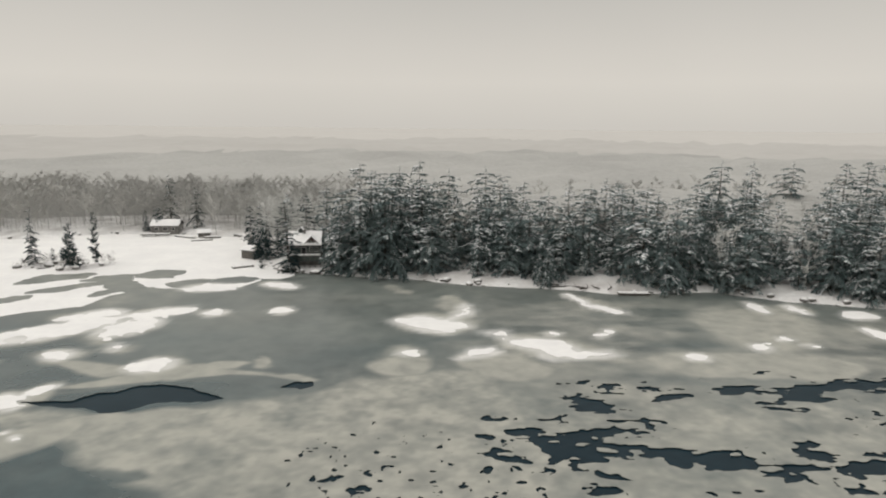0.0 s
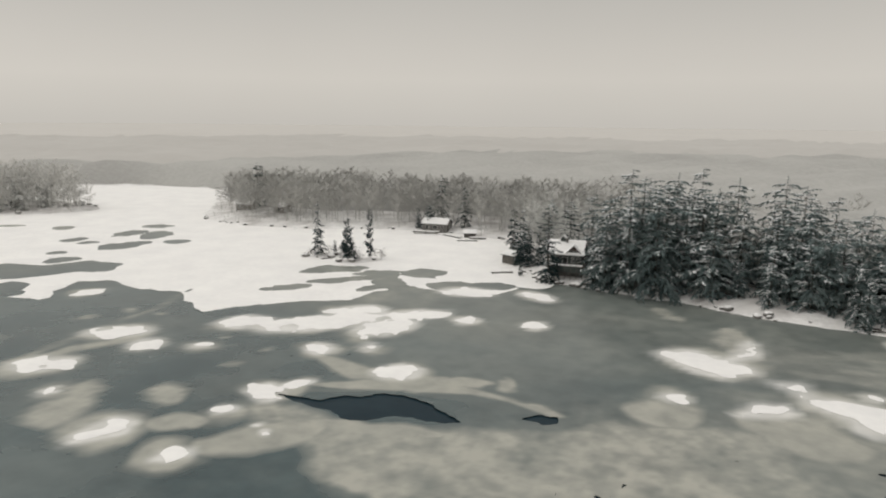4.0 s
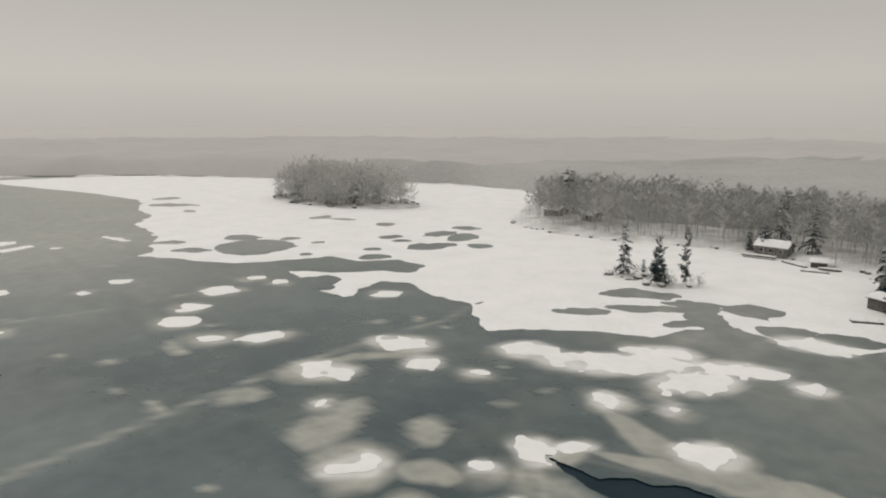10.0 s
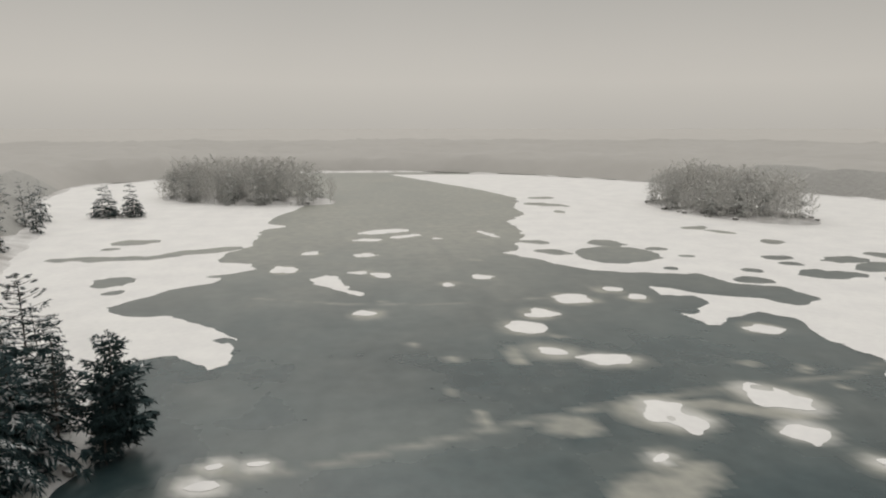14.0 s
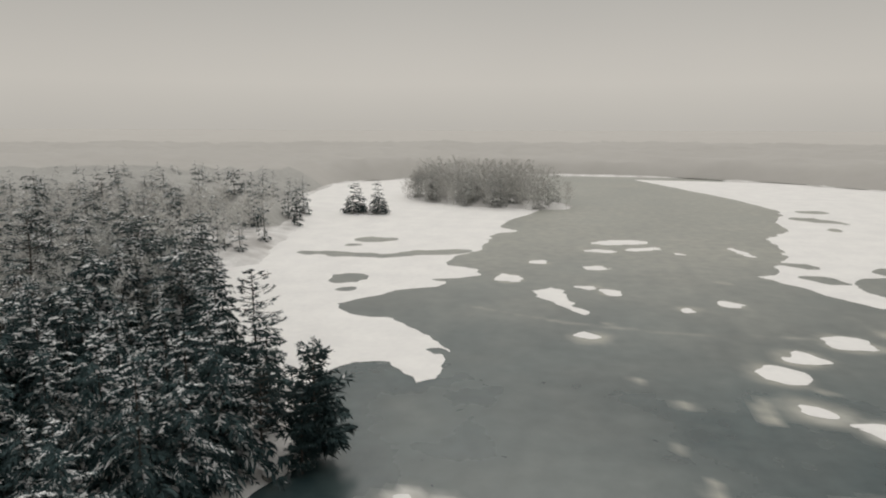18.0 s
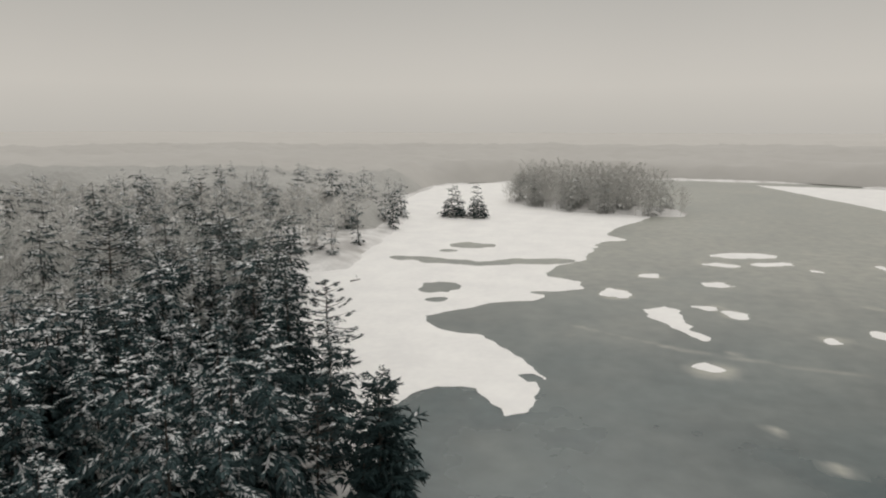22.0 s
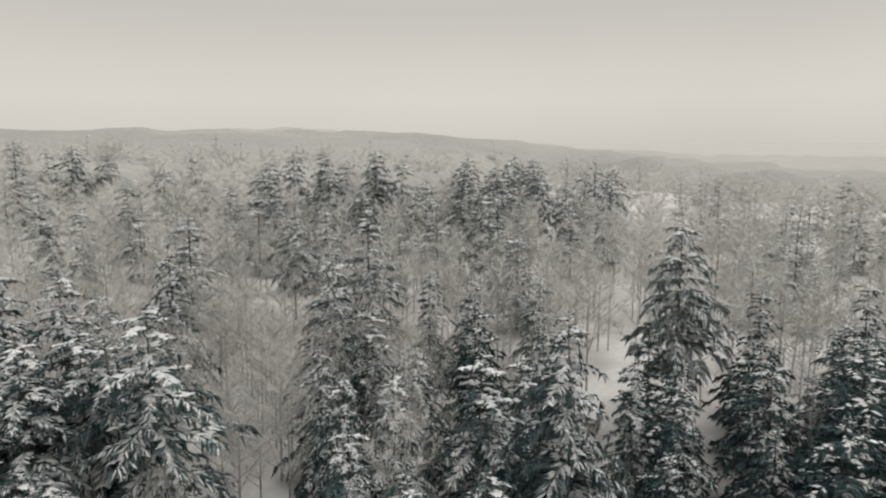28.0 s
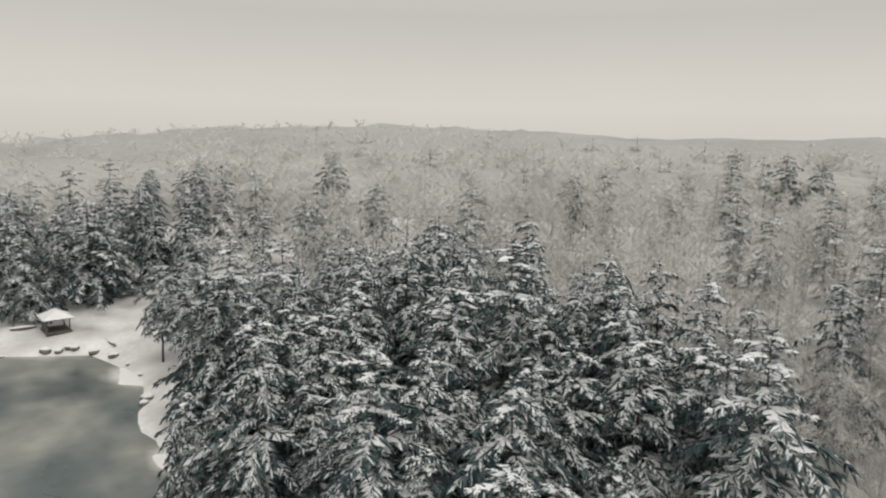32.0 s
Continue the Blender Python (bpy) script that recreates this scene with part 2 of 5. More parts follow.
def empty(name, m, label, category, group="", kind=""):
    ob = new(name)
    ob.matrix_basis = m
    return tagged(ob, label, category, group, kind)


# ---- the plan: shores, fields of snow, leads ----
def value_noise(x, y, size, seed=0):
    """Smooth noise from -1 to 1 with lumps of that size."""
    x, y = np.asarray(x, float) / size, np.asarray(y, float) / size
    i, j = np.floor(x).astype(np.int64), np.floor(y).astype(np.int64)
    u, v = x - i, y - j
    u, v = u * u * (3 - 2 * u), v * v * (3 - 2 * v)

    def lattice(a, b):
        h = (a * 374761393 + b * 668265263 + seed * 982451653) & 0xFFFFFFFF
        h = ((h ^ (h >> 13)) * 1274126177) & 0xFFFFFFFF
        return ((h ^ (h >> 16)) & 0xFFFF) / 32767.5 - 1

    return (lattice(i, j) * (1 - u) + lattice(i + 1, j) * u) * (1 - v) + (lattice(i, j + 1) * (1 - u) + lattice(i + 1, j + 1) * u) * v


def rugged(x, y, size, seed=0):
    return value_noise(x, y, size, seed) * 0.6 + value_noise(x, y, size * 0.43, seed + 7) * 0.3 + value_noise(x, y, size * 0.19, seed + 13) * 0.15


def inside(outline, x, y):
    """Signed distance to a closed outline, positive within."""
    far, odd = np.full(np.shape(x), 1e9), np.zeros(np.shape(x), bool)
    for (ax, ay), (bx, by) in zip(outline, outline[1:] + outline[:1]):
        dx, dy = bx - ax, by - ay
        t = np.clip(((x - ax) * dx + (y - ay) * dy) / (dx * dx + dy * dy), 0, 1)
        far = np.minimum(far, np.hypot(x - ax - t * dx, y - ay - t * dy))
        odd ^= ((ay > y) != (by > y)) & (x < ax + dx * (y - ay) / (dy if dy else 1e-9))
    return np.where(odd, far, -far)


SHORE_NORTH = [(62, 42), (100, 78), (97, 118), (88, 129), (71, 134), (58, 141), (37, 139), (21, 144), (8, 145), (-7, 151), (-26, 155), (-38, 157), (-46, 166), (-53, 178), (-58, 198), (-65, 206), (-83, 210), (-102, 210), (-128, 199), (-153, 196), (-175, 202)]
SHORE_WEST = [(-187, 214), (-205, 240), (-228, 268), (-250, 290), (-290, 288), (-330, 268), (-424, 214), (-480, 168), (-528, 92), (-532, 25), (-520, -50), (-470, -72), (-430, -108)]
SHORE_SOUTH = [(-355, -97), (-330, -87), (-291, -73), (-283, -66), (-222, -50), (-210, -48), (-187, -42), (-178, -49), (-156, -37), (-128, -18), (-112, -4), (-107, 5), (-101, 8), (-95, 11.8), (-90, 12), (-85, 8.5), (-60, 7), (-20, 13), (10, 18), (28, 20), (45, 20), (56, 26)]
LAKE = SHORE_NORTH + SHORE_WEST + SHORE_SOUTH
ISLANDS = [(-272, 192, 42, 20, 14), (-348, -6, 47, 24, 62), (-98.5, 162, 6.5, 2.6, 48), (-86.5, 161, 6.6, 3.0, 46), (-290.5, -46, 9.0, 3.2, 92)]
FIELD_NORTH_WEST = [(-502, 74), (-434, 96), (-381, 113), (-334, 122), (-299, 111), (-276, 110), (-257, 97), (-233, 98), (-197, 83), (-182, 90), (-171, 96), (-164, 121), (-154, 122), (-150, 132), (-138, 132), (-134, 124), (-141, 121), (-146, 112), (-155, 103), (-146, 101), (-135, 99), (-127, 100)]
FIELD_NORTH = [(-125, 102), (-129, 105), (-131, 114), (-126, 118), (-121, 117), (-114, 115), (-105, 116), (-97, 111), (-90, 106), (-82, 118), (-70, 126), (-69, 134), (-62, 142), (-55, 140), (-43, 142), (-41, 150), (-36, 150), (-30, 200), (-200, 330), (-480, 260)]
FIELD_SOUTH = [(-120, 6), (-123, 11), (-119, 15), (-116, 17), (-117, 20), (-128, 18), (-131, 19), (-137, 13), (-143, 9), (-147, 6), (-148, -3), (-154, -9), (-164, -1), (-172, 8), (-177, 9), (-178, 5), (-186, 16), (-194, 14), (-197, 5), (-203, 5), (-220, 11), (-248, 11), (-255, 18), (-268, 11), (-284, 14), (-320, 24)]
FIELD_COVE = [(-345, 0), (-372, -30), (-480, -60), (-460, -120), (-300, -100), (-120, -50), (-100, -5)]

SPOTS, HOLES, SLUSH, LEADS = [], [], [], []


def snow_spot(*e):
    SPOTS.append(e)


def bare_ice(*e):
    HOLES.append(e)


def slush_spot(*e):
    SLUSH.append(e)


def open_lead(*e):
    LEADS.append(e)


snow_spot(-147.4, 82.8, 3.6, 3.5, 82)
snow_spot(-139.2, 73.1, 2.4, 2.6, 55)
snow_spot(-129.5, 67.6, 3.0, 3.2, 50)
snow_spot(-116.8, 68.5, 2.2, 0.9, 48)
snow_spot(-111.5, 75.2, 3.4, 2.1, 81)
snow_spot(-153.5, 93.0, 2.1, 1.8, 57)
snow_spot(-94.1, 91.7, 5.1, 2.9, 28)
snow_spot(-84.8, 88.4, 2.4, 2.7, 50)
snow_spot(-91.8, 75.4, 4.5, 2.9, 25)
snow_spot(-81.6, 68.8, 0.7, 1.1, 40)
snow_spot(-65.1, 62.7, 2.8, 1.7, 51)
snow_spot(-65.2, 65.4, 1.7, 1.3, 3)
snow_spot(-53.5, 62.1, 1.5, 1.3, 50)
snow_spot(-56.3, 73.6, 1.4, 1.0, 46)
snow_spot(-76.3, 91.6, 1.4, 0.9, 25)
snow_spot(-55.4, 80.3, 1.9, 3.0, 57)
snow_spot(-53.1, 84.3, 2.2, 0.9, 55)
snow_spot(-78.7, 104.3, 4.1, 3.6, 53)
snow_spot(-66.2, 110.1, 11.2, 4.0, 44)
snow_spot(-64.2, 119.8, 5.3, 2.6, 32)
snow_spot(-54.3, 112.3, 5.9, 3.4, 66)
snow_spot(-52.9, 121.5, 6.4, 2.9, 34)
snow_spot(-54.9, 105.9, 0.6, 0.9, 41)
snow_spot(-51.7, 101.9, 1.0, 1.1, 40)
snow_spot(-58.1, 98.1, 1.9, 2.4, 47)
snow_spot(-42.6, 93.6, 2.9, 2.6, 0)
snow_spot(-42.8, 121.9, 1.9, 2.4, 37)
snow_spot(-30.2, 123.7, 1.6, 1.4, 32)
snow_spot(-50.0, 141.7, 5.5, 3.4, 17)
snow_spot(-35.5, 144.2, 4.5, 2.2, -31)
snow_spot(-47.6, 69.8, 0.4, 0.4, -3)
snow_spot(-49.9, 71.5, 0.4, 0.4, 10)
snow_spot(-5.1, 100.6, 1.4, 1.3, -48)
snow_spot(62.2, 129.1, 1.5, 4.2, 2)
snow_spot(69.6, 128.1, 1.2, 3.3, 2)
snow_spot(39.4, 99.8, 1.5, 1.6, 2)
snow_spot(52.0, 104.7, 1.7, 1.9, -29)
snow_spot(58.4, 109.3, 1.0, 0.9, 2)
snow_spot(60.7, 105.5, 0.9, 0.9, 2)
snow_spot(79.3, 123.7, 2.3, 3.3, -56)
snow_spot(75.5, 113.1, 3.3, 1.1, 87)
snow_spot(28.9, 112.5, 0.7, 1.0, 2)
snow_spot(27.6, 134.6, 4.8, 0.9, -71)
snow_spot(31.5, 127.3, 4.7, 1.4, -50)
snow_spot(-30.7, 124.1, 1.8, 2.4, 8)
snow_spot(19.1, 110.9, 1.0, 1.0, -17)
snow_spot(27.0, 110.4, 1.4, 0.8, 21)
snow_spot(-121.9, 108.5, 3.4, 2.1, 79)
snow_spot(-184.1, 22.5, 3.2, 4.5, -82)
snow_spot(-204.2, 28.6, 3.1, 2.4, -88)
snow_spot(-178.1, 41.1, 2.0, 2.4, -88)
snow_spot(-174.7, 45.2, 2.3, 2.9, -88)
snow_spot(-142.2, 40.3, 2.6, 2.1, -84)
snow_spot(-200.3, 43.8, 3.1, 3.0, -81)
snow_spot(-224.5, 45.1, 4.7, 3.0, -88)
snow_spot(-240.2, 50.8, 9.8, 4.3, -71)
snow_spot(-168.9, 68.7, 2.5, 2.6, -88)
snow_spot(-163.3, 59.5, 1.5, 2.0, 82)
snow_spot(-197.4, 84.8, 2.9, 2.2, -88)
snow_spot(-230.6, 83.8, 8.2, 1.7, 19)
snow_spot(-145.3, 82.9, 4.2, 2.5, -86)
snow_spot(-137.0, 73.2, 3.0, 2.2, -85)
snow_spot(-128.0, 68.0, 3.4, 2.8, -88)
snow_spot(-152.5, 94.4, 1.9, 1.6, -88)
snow_spot(-111.1, 76.3, 3.4, 2.0, -88)
snow_spot(-115.8, 68.8, 2.3, 1.4, 84)
snow_spot(-145.7, 96.4, 2.4, 2.0, 78)
snow_spot(-87.3, 22.8, 1.1, 0.8, -83)
snow_spot(-86.7, 26.8, 1.3, 0.9, -86)
snow_spot(-83.1, 22.0, 2.2, 1.2, 85)
snow_spot(-224.2, 66.2, 2.1, 2.0, -88)
snow_spot(-230.2, 96.8, 1.7, 2.1, -88)
snow_spot(-229.5, 57.0, 6.1, 2.7, -63)

bare_ice(-97.3, 91.2, 1.4, 0.6, 41)
bare_ice(-91.8, 78.2, 0.9, 1.2, 41)
bare_ice(-90.8, 74.6, 0.5, 0.7, 41)
bare_ice(-67.0, 63.6, 0.9, 1.3, 58)
bare_ice(-69.6, 105.0, 1.7, 1.9, 55)
bare_ice(-65.1, 105.4, 1.2, 1.0, -3)
bare_ice(-58.2, 109.9, 1.6, 1.1, -86)
bare_ice(-40.0, 92.6, 0.5, 0.6, 40)
bare_ice(-87.7, 128.9, 5.5, 2.7, 45)
bare_ice(-89.8, 147.9, 5.5, 4.2, 56)
bare_ice(-70.3, 143.3, 3.8, 9.9, 41)
bare_ice(-65.9, 154.2, 5.3, 5.0, 22)
bare_ice(-56.7, 144.9, 5.0, 3.6, 41)
bare_ice(-46.6, 148.3, 6.1, 3.6, 28)
bare_ice(-190.8, 111.1, 11.2, 12.1, 72)
bare_ice(-208.1, 114.5, 5.3, 4.9, 50)
bare_ice(-171.3, 117.1, 1.8, 2.1, 79)
bare_ice(-166.0, 135.2, 2.7, 2.1, 40)
bare_ice(-157.0, 129.4, 4.6, 4.2, 79)
bare_ice(-179.9, 151.3, 4.6, 3.3, 79)
bare_ice(-171.5, 149.9, 3.1, 2.4, 65)
bare_ice(-196.1, 125.6, 3.6, 2.8, 72)
bare_ice(-185.3, 128.6, 1.9, 1.7, 79)
bare_ice(-159.5, 150.9, 7.8, 5.1, 81)
bare_ice(-174.9, 166.7, 6.7, 3.8, -84)
bare_ice(-164.9, 168.3, 4.7, 7.9, 28)
bare_ice(-178.3, 181.9, 5.2, 3.6, 24)
bare_ice(-149.4, 162.1, 4.5, 3.6, 79)
bare_ice(-232.3, 157.6, 3.1, 5.3, 19)
bare_ice(-223.0, 161.1, 6.0, 2.4, 32)
bare_ice(-201.8, 165.2, 2.8, 4.6, 57)
bare_ice(-141.5, 103.6, 5.0, 5.2, 71)
bare_ice(-134.7, 100.9, 2.4, 2.5, 48)
bare_ice(-104.1, 117.8, 1.6, 0.4, -87)
bare_ice(-333.4, 133.3, 6.5, 3.8, -89)
bare_ice(-305.3, 127.8, 10.2, 4.3, 60)
bare_ice(-282.1, 125.3, 2.3, 3.7, 79)
bare_ice(-213.0, 94.6, 5.2, 3.0, 62)
bare_ice(-197.1, 94.8, 5.2, 3.2, 48)
bare_ice(-205.0, -24.0, 15.4, 3.3, 89)
bare_ice(-211.9, -2.0, 11.6, 4.3, -61)
bare_ice(-176.1, -14.4, 4.7, 5.6, -70)
bare_ice(-166.4, -10.9, 1.8, 2.1, -88)
bare_ice(-230.6, -23.8, 6.9, 4.4, -79)
bare_ice(-219.7, -27.9, 2.8, 2.0, -78)
bare_ice(-145.4, 7.9, 2.4, 1.2, -88)
bare_ice(-129.6, 17.2, 1.6, 1.2, -88)

slush_spot(-78.7, 70.6, 2.8, 3.8, 31)
slush_spot(-74.8, 64.5, 4.6, 6.5, 50)
slush_spot(-89.9, 62.3, 3.5, 3.0, 55)
slush_spot(-65.3, 63.1, 6.4, 6.0, 46)
slush_spot(-67.7, 74.2, 3.5, 4.8, 47)
slush_spot(-54.4, 63.0, 3.9, 4.9, 48)
slush_spot(-107.2, 95.3, 1.4, 1.9, 41)
slush_spot(-103.0, 102.7, 1.6, 2.0, 48)
slush_spot(-95.0, 103.4, 1.5, 1.4, 41)
slush_spot(-91.2, 73.5, 6.0, 5.2, 46)
slush_spot(-53.8, 80.8, 5.5, 4.5, 52)
slush_spot(-56.5, 73.5, 2.9, 2.1, 43)
slush_spot(-42.5, 93.5, 4.3, 5.6, 35)
slush_spot(-42.9, 121.7, 3.9, 3.7, 37)
slush_spot(-30.1, 123.4, 3.7, 2.5, 40)
slush_spot(-26.4, 95.7, 2.0, 2.2, 49)
slush_spot(-42.3, 89.6, 9.9, 2.4, 29)
slush_spot(-31.7, 93.5, 4.6, 2.0, 14)
slush_spot(-94.8, 52.0, 0.9, 1.3, 56)
slush_spot(-71.4, 50.9, 0.8, 1.1, 48)
slush_spot(-66.2, 87.0, 1.6, 1.6, 40)
slush_spot(-58.0, 98.3, 3.2, 3.9, 42)
slush_spot(-64.5, 94.1, 1.2, 1.3, 40)
slush_spot(-76.0, 97.5, 5.5, 0.5, -37)
slush_spot(-116.9, 62.5, 2.1, 2.3, 48)
slush_spot(-92.5, 83.4, 12.4, 2.2, 66)
slush_spot(-5.7, 95.3, 5.6, 5.8, -11)
slush_spot(-1.0, 117.4, 8.4, 9.2, -23)
slush_spot(17.6, 103.9, 11.9, 7.9, -19)
slush_spot(30.6, 131.4, 8.9, 3.7, -59)
slush_spot(2.3, 129.7, 8.9, 3.0, -72)
slush_spot(-25.9, 95.7, 2.1, 3.0, 8)
slush_spot(56.5, 116.1, 13.8, 17.4, -28)
slush_spot(46.8, 96.7, 19.6, 8.8, -2)
slush_spot(-9.7, 142.9, 5.5, 2.1, -67)
slush_spot(-38.9, 91.7, 21.8, 3.3, -9)
slush_spot(64.6, 126.2, 4.6, 7.9, -39)
slush_spot(9.3, 95.0, 10.3, 7.7, -42)
slush_spot(-122.1, 47.3, 1.5, 1.3, -88)
slush_spot(-116.1, 52.0, 1.8, 1.8, -88)
slush_spot(-104.0, 50.4, 1.4, 1.4, -85)
slush_spot(-92.9, 52.2, 1.7, 1.3, -88)
slush_spot(-113.8, 62.9, 2.2, 2.1, -88)
slush_spot(-123.3, 72.1, 1.7, 1.5, -88)
slush_spot(-111.2, 77.1, 4.5, 3.2, -88)
slush_spot(-128.0, 68.5, 4.7, 4.2, -88)
slush_spot(-137.0, 73.0, 4.2, 3.5, -86)
slush_spot(-149.8, 19.5, 1.4, 1.2, -88)
slush_spot(-90.1, 62.6, 3.1, 3.5, 81)
slush_spot(-150.5, 45.1, 1.4, 1.6, -88)
slush_spot(-189.9, 71.6, 2.8, 2.7, -88)

open_lead(19.5, 81.1, 2.7, 2.4, -18)
open_lead(14.6, 68.0, 4.2, 2.5, -14)
open_lead(22.1, 69.3, 1.6, 1.1, 1)
open_lead(25.5, 66.5, 1.7, 1.3, 12)
open_lead(30.7, 66.7, 1.5, 1.6, 20)
open_lead(30.5, 84.0, 3.2, 1.1, 10)
open_lead(40.2, 86.7, 3.7, 1.5, 8)
open_lead(50.6, 87.5, 3.9, 2.0, 10)
open_lead(58.9, 88.9, 6.0, 2.5, 7)
open_lead(16.0, 60.3, 1.6, 1.3, -3)
open_lead(38.3, 65.7, 2.0, 0.8, 22)
open_lead(45.4, 65.1, 3.7, 1.9, 15)
open_lead(4.1, 72.3, 1.4, 0.6, -29)
open_lead(9.1, 72.9, 1.7, 0.9, 9)
open_lead(4.7, 67.6, 0.5, 0.5, 1)
open_lead(19.3, 72.8, 1.0, 1.2, -7)
bare_ice(-80.5, 140.0, 9.0, 2.4, 42)
bare_ice(-86.0, 150.0, 7.0, 2.8, 38)
bare_ice(-76.0, 149.5, 6.5, 3.0, 30)
bare_ice(-70.0, 137.0, 5.0, 2.4, 60)
slush_spot(-47.0, 70.0, 8.5, 4.5, 35)
slush_spot(-60.0, 69.0, 4.5, 3.0, 45)
slush_spot(-37.0, 76.5, 9.0, 2.2, 12)


# the snow banked up at the head of the eastern cove
snow_spot(64, 32, 7, 5, 60)
snow_spot(44, 20, 5, 2.2, 10)
snow_spot(14, 17, 3, 1.5, 20)


# a chain of joined snow patches off the north shore
SNOW_CHAIN = [[(-9.5, 117.8), (-3.7, 112.2), (0.7, 110.1), (4.9, 114.1), (3.8, 117.5), (1.8, 118.2), (5.4, 122.8), (6.1, 129.3), (4.4, 130.5), (3.5, 124.3), (0.7, 119.2), (-2.9, 121.0), (-6.4, 120.8)],
              [(2.2, 97.7), (5.9, 98.9), (8.9, 101.6), (8.0, 104.3), (4.7, 102.5)],
              [(6.6, 111.5), (10.5, 112.6), (11.5, 107.9), (19.1, 108.2), (21.8, 104.7), (22.1, 102.0), (26.8, 102.6), (27.2, 100.0), (22.3, 98.3), (16.6, 97.9), (15.0, 101.7), (11.2, 104.4), (9.2, 108.5)],
              [(-172.8, 29.0), (-178.4, 33.7), (-170.6, 37.6), (-162.4, 38.6), (-156.6, 42.5), (-154.6, 39.0), (-161.9, 33.7), (-166.1, 30.7)]]
# the long lead, the thin new ice behind it and the apron of slush before it
MAIN_LEAD = [(-53.4, 80.3), (-50.6, 80.7), (-47.2, 81.1), (-45.2, 83.4), (-42.7, 84.2), (-40.6, 86.2), (-38.2, 86.7), (-35.5, 86.3), (-32.0, 84.6), (-29.0, 82.9), (-28.0, 82.2), (-29.9, 81.0), (-33.7, 81.2), (-36.2, 80.4), (-38.5, 77.9), (-41.9, 77.5), (-44.2, 79.0), (-46.6, 78.8), (-50.1, 79.6)]
SMALL_LEAD = [(-21.7, 85.8), (-20.2, 88.2), (-17.7, 88.2), (-17.4, 86.6), (-19.0, 85.6)]
THIN_ICE = [(-40.0, 86.0), (-36.2, 88.7), (-30.1, 90.7), (-24.8, 90.4), (-19.0, 88.3), (-21.5, 85.6), (-28.5, 81.8), (-30.5, 83.5)]
APRON = [(-57, 79), (-50, 79), (-44, 78.5), (-38, 77.5), (-30, 81), (-20, 85), (-12, 92), (10, 96), (14, 50), (-24, 55), (-31, 60), (-38, 63), (-41, 68), (-45, 71), (-52, 71), (-57, 75)]


def ellipse(e, x, y):
    """Distance inside an ellipse (centre, half length, half width, turn)."""
    cx, cy, a, b, turn = e
    c, s = math.cos(radians(turn)), math.sin(radians(turn))
    u, v = (c * (x - cx) + s * (y - cy)) / a, (-s * (x - cx) + c * (y - cy)) / b
    k = np.hypot(u, v)
    grad = np.hypot(u / a, v / b) / np.maximum(k, 1e-6)
    return (1 - k) / np.maximum(grad, 1e-3)


def water_side(x, y):
    """Distance out from the shore over the lake, negative on land."""
    d = inside(LAKE, x, y) + 1.6 * rugged(x, y, 9, 3)
    for e in ISLANDS:
        d = np.minimum(d, -ellipse(e, x, y) + 1.2 * rugged(x, y, 7, 5))
    return d


def warped(x, y):
    """Wind-drawn wobble of the edges of snow and ice."""
    return x + 2.2 * rugged(x, y, 7, 21) + 0.7 * rugged(x, y, 2.6, 23), y + 1.5 * rugged(x, y, 7, 22) + 0.7 * rugged(x, y, 2.6, 24)


def snow_side(x, y):
    wx, wy = warped(x, y)
    d = inside(FIELD_NORTH_WEST + FIELD_NORTH, wx, wy)
    d = np.maximum(d, inside(FIELD_SOUTH + FIELD_COVE, wx, wy))
    sx, sy = x + 0.6 * rugged(x, y, 2.5, 31), y + 0.6 * rugged(x, y, 2.5, 32)
    n1, n2 = rugged(x, y, 4.5, 34), rugged(x, y, 4.5, 35)
    n3, n4 = value_noise(x, y, 2.1, 36) + 0.5 * value_noise(x, y, 1.2, 38), value_noise(x, y, 2.1, 37) + 0.5 * value_noise(x, y, 1.2, 39)
    for e in SPOTS:
        k = min(1.6, 0.6 * min(e[2:4]))
        q = min(0.9, 0.4 * min(e[2:4]))
        d = np.maximum(d, ellipse(e, sx + k * n1 + q * n3, sy + k * n2 + q * n4))
    for outline in SNOW_CHAIN:
        d = np.maximum(d, inside(outline, sx + 0.8 * n3, sy + 0.8 * n4) - 0.7)
    for e in HOLES:
        k = min(2.2, 0.6 * min(e[2:4]))
        d = np.minimum(d, -ellipse(e, sx + k * n1, sy + k * n2))
    return d + 0.3 * rugged(x, y, 2.2, 33)


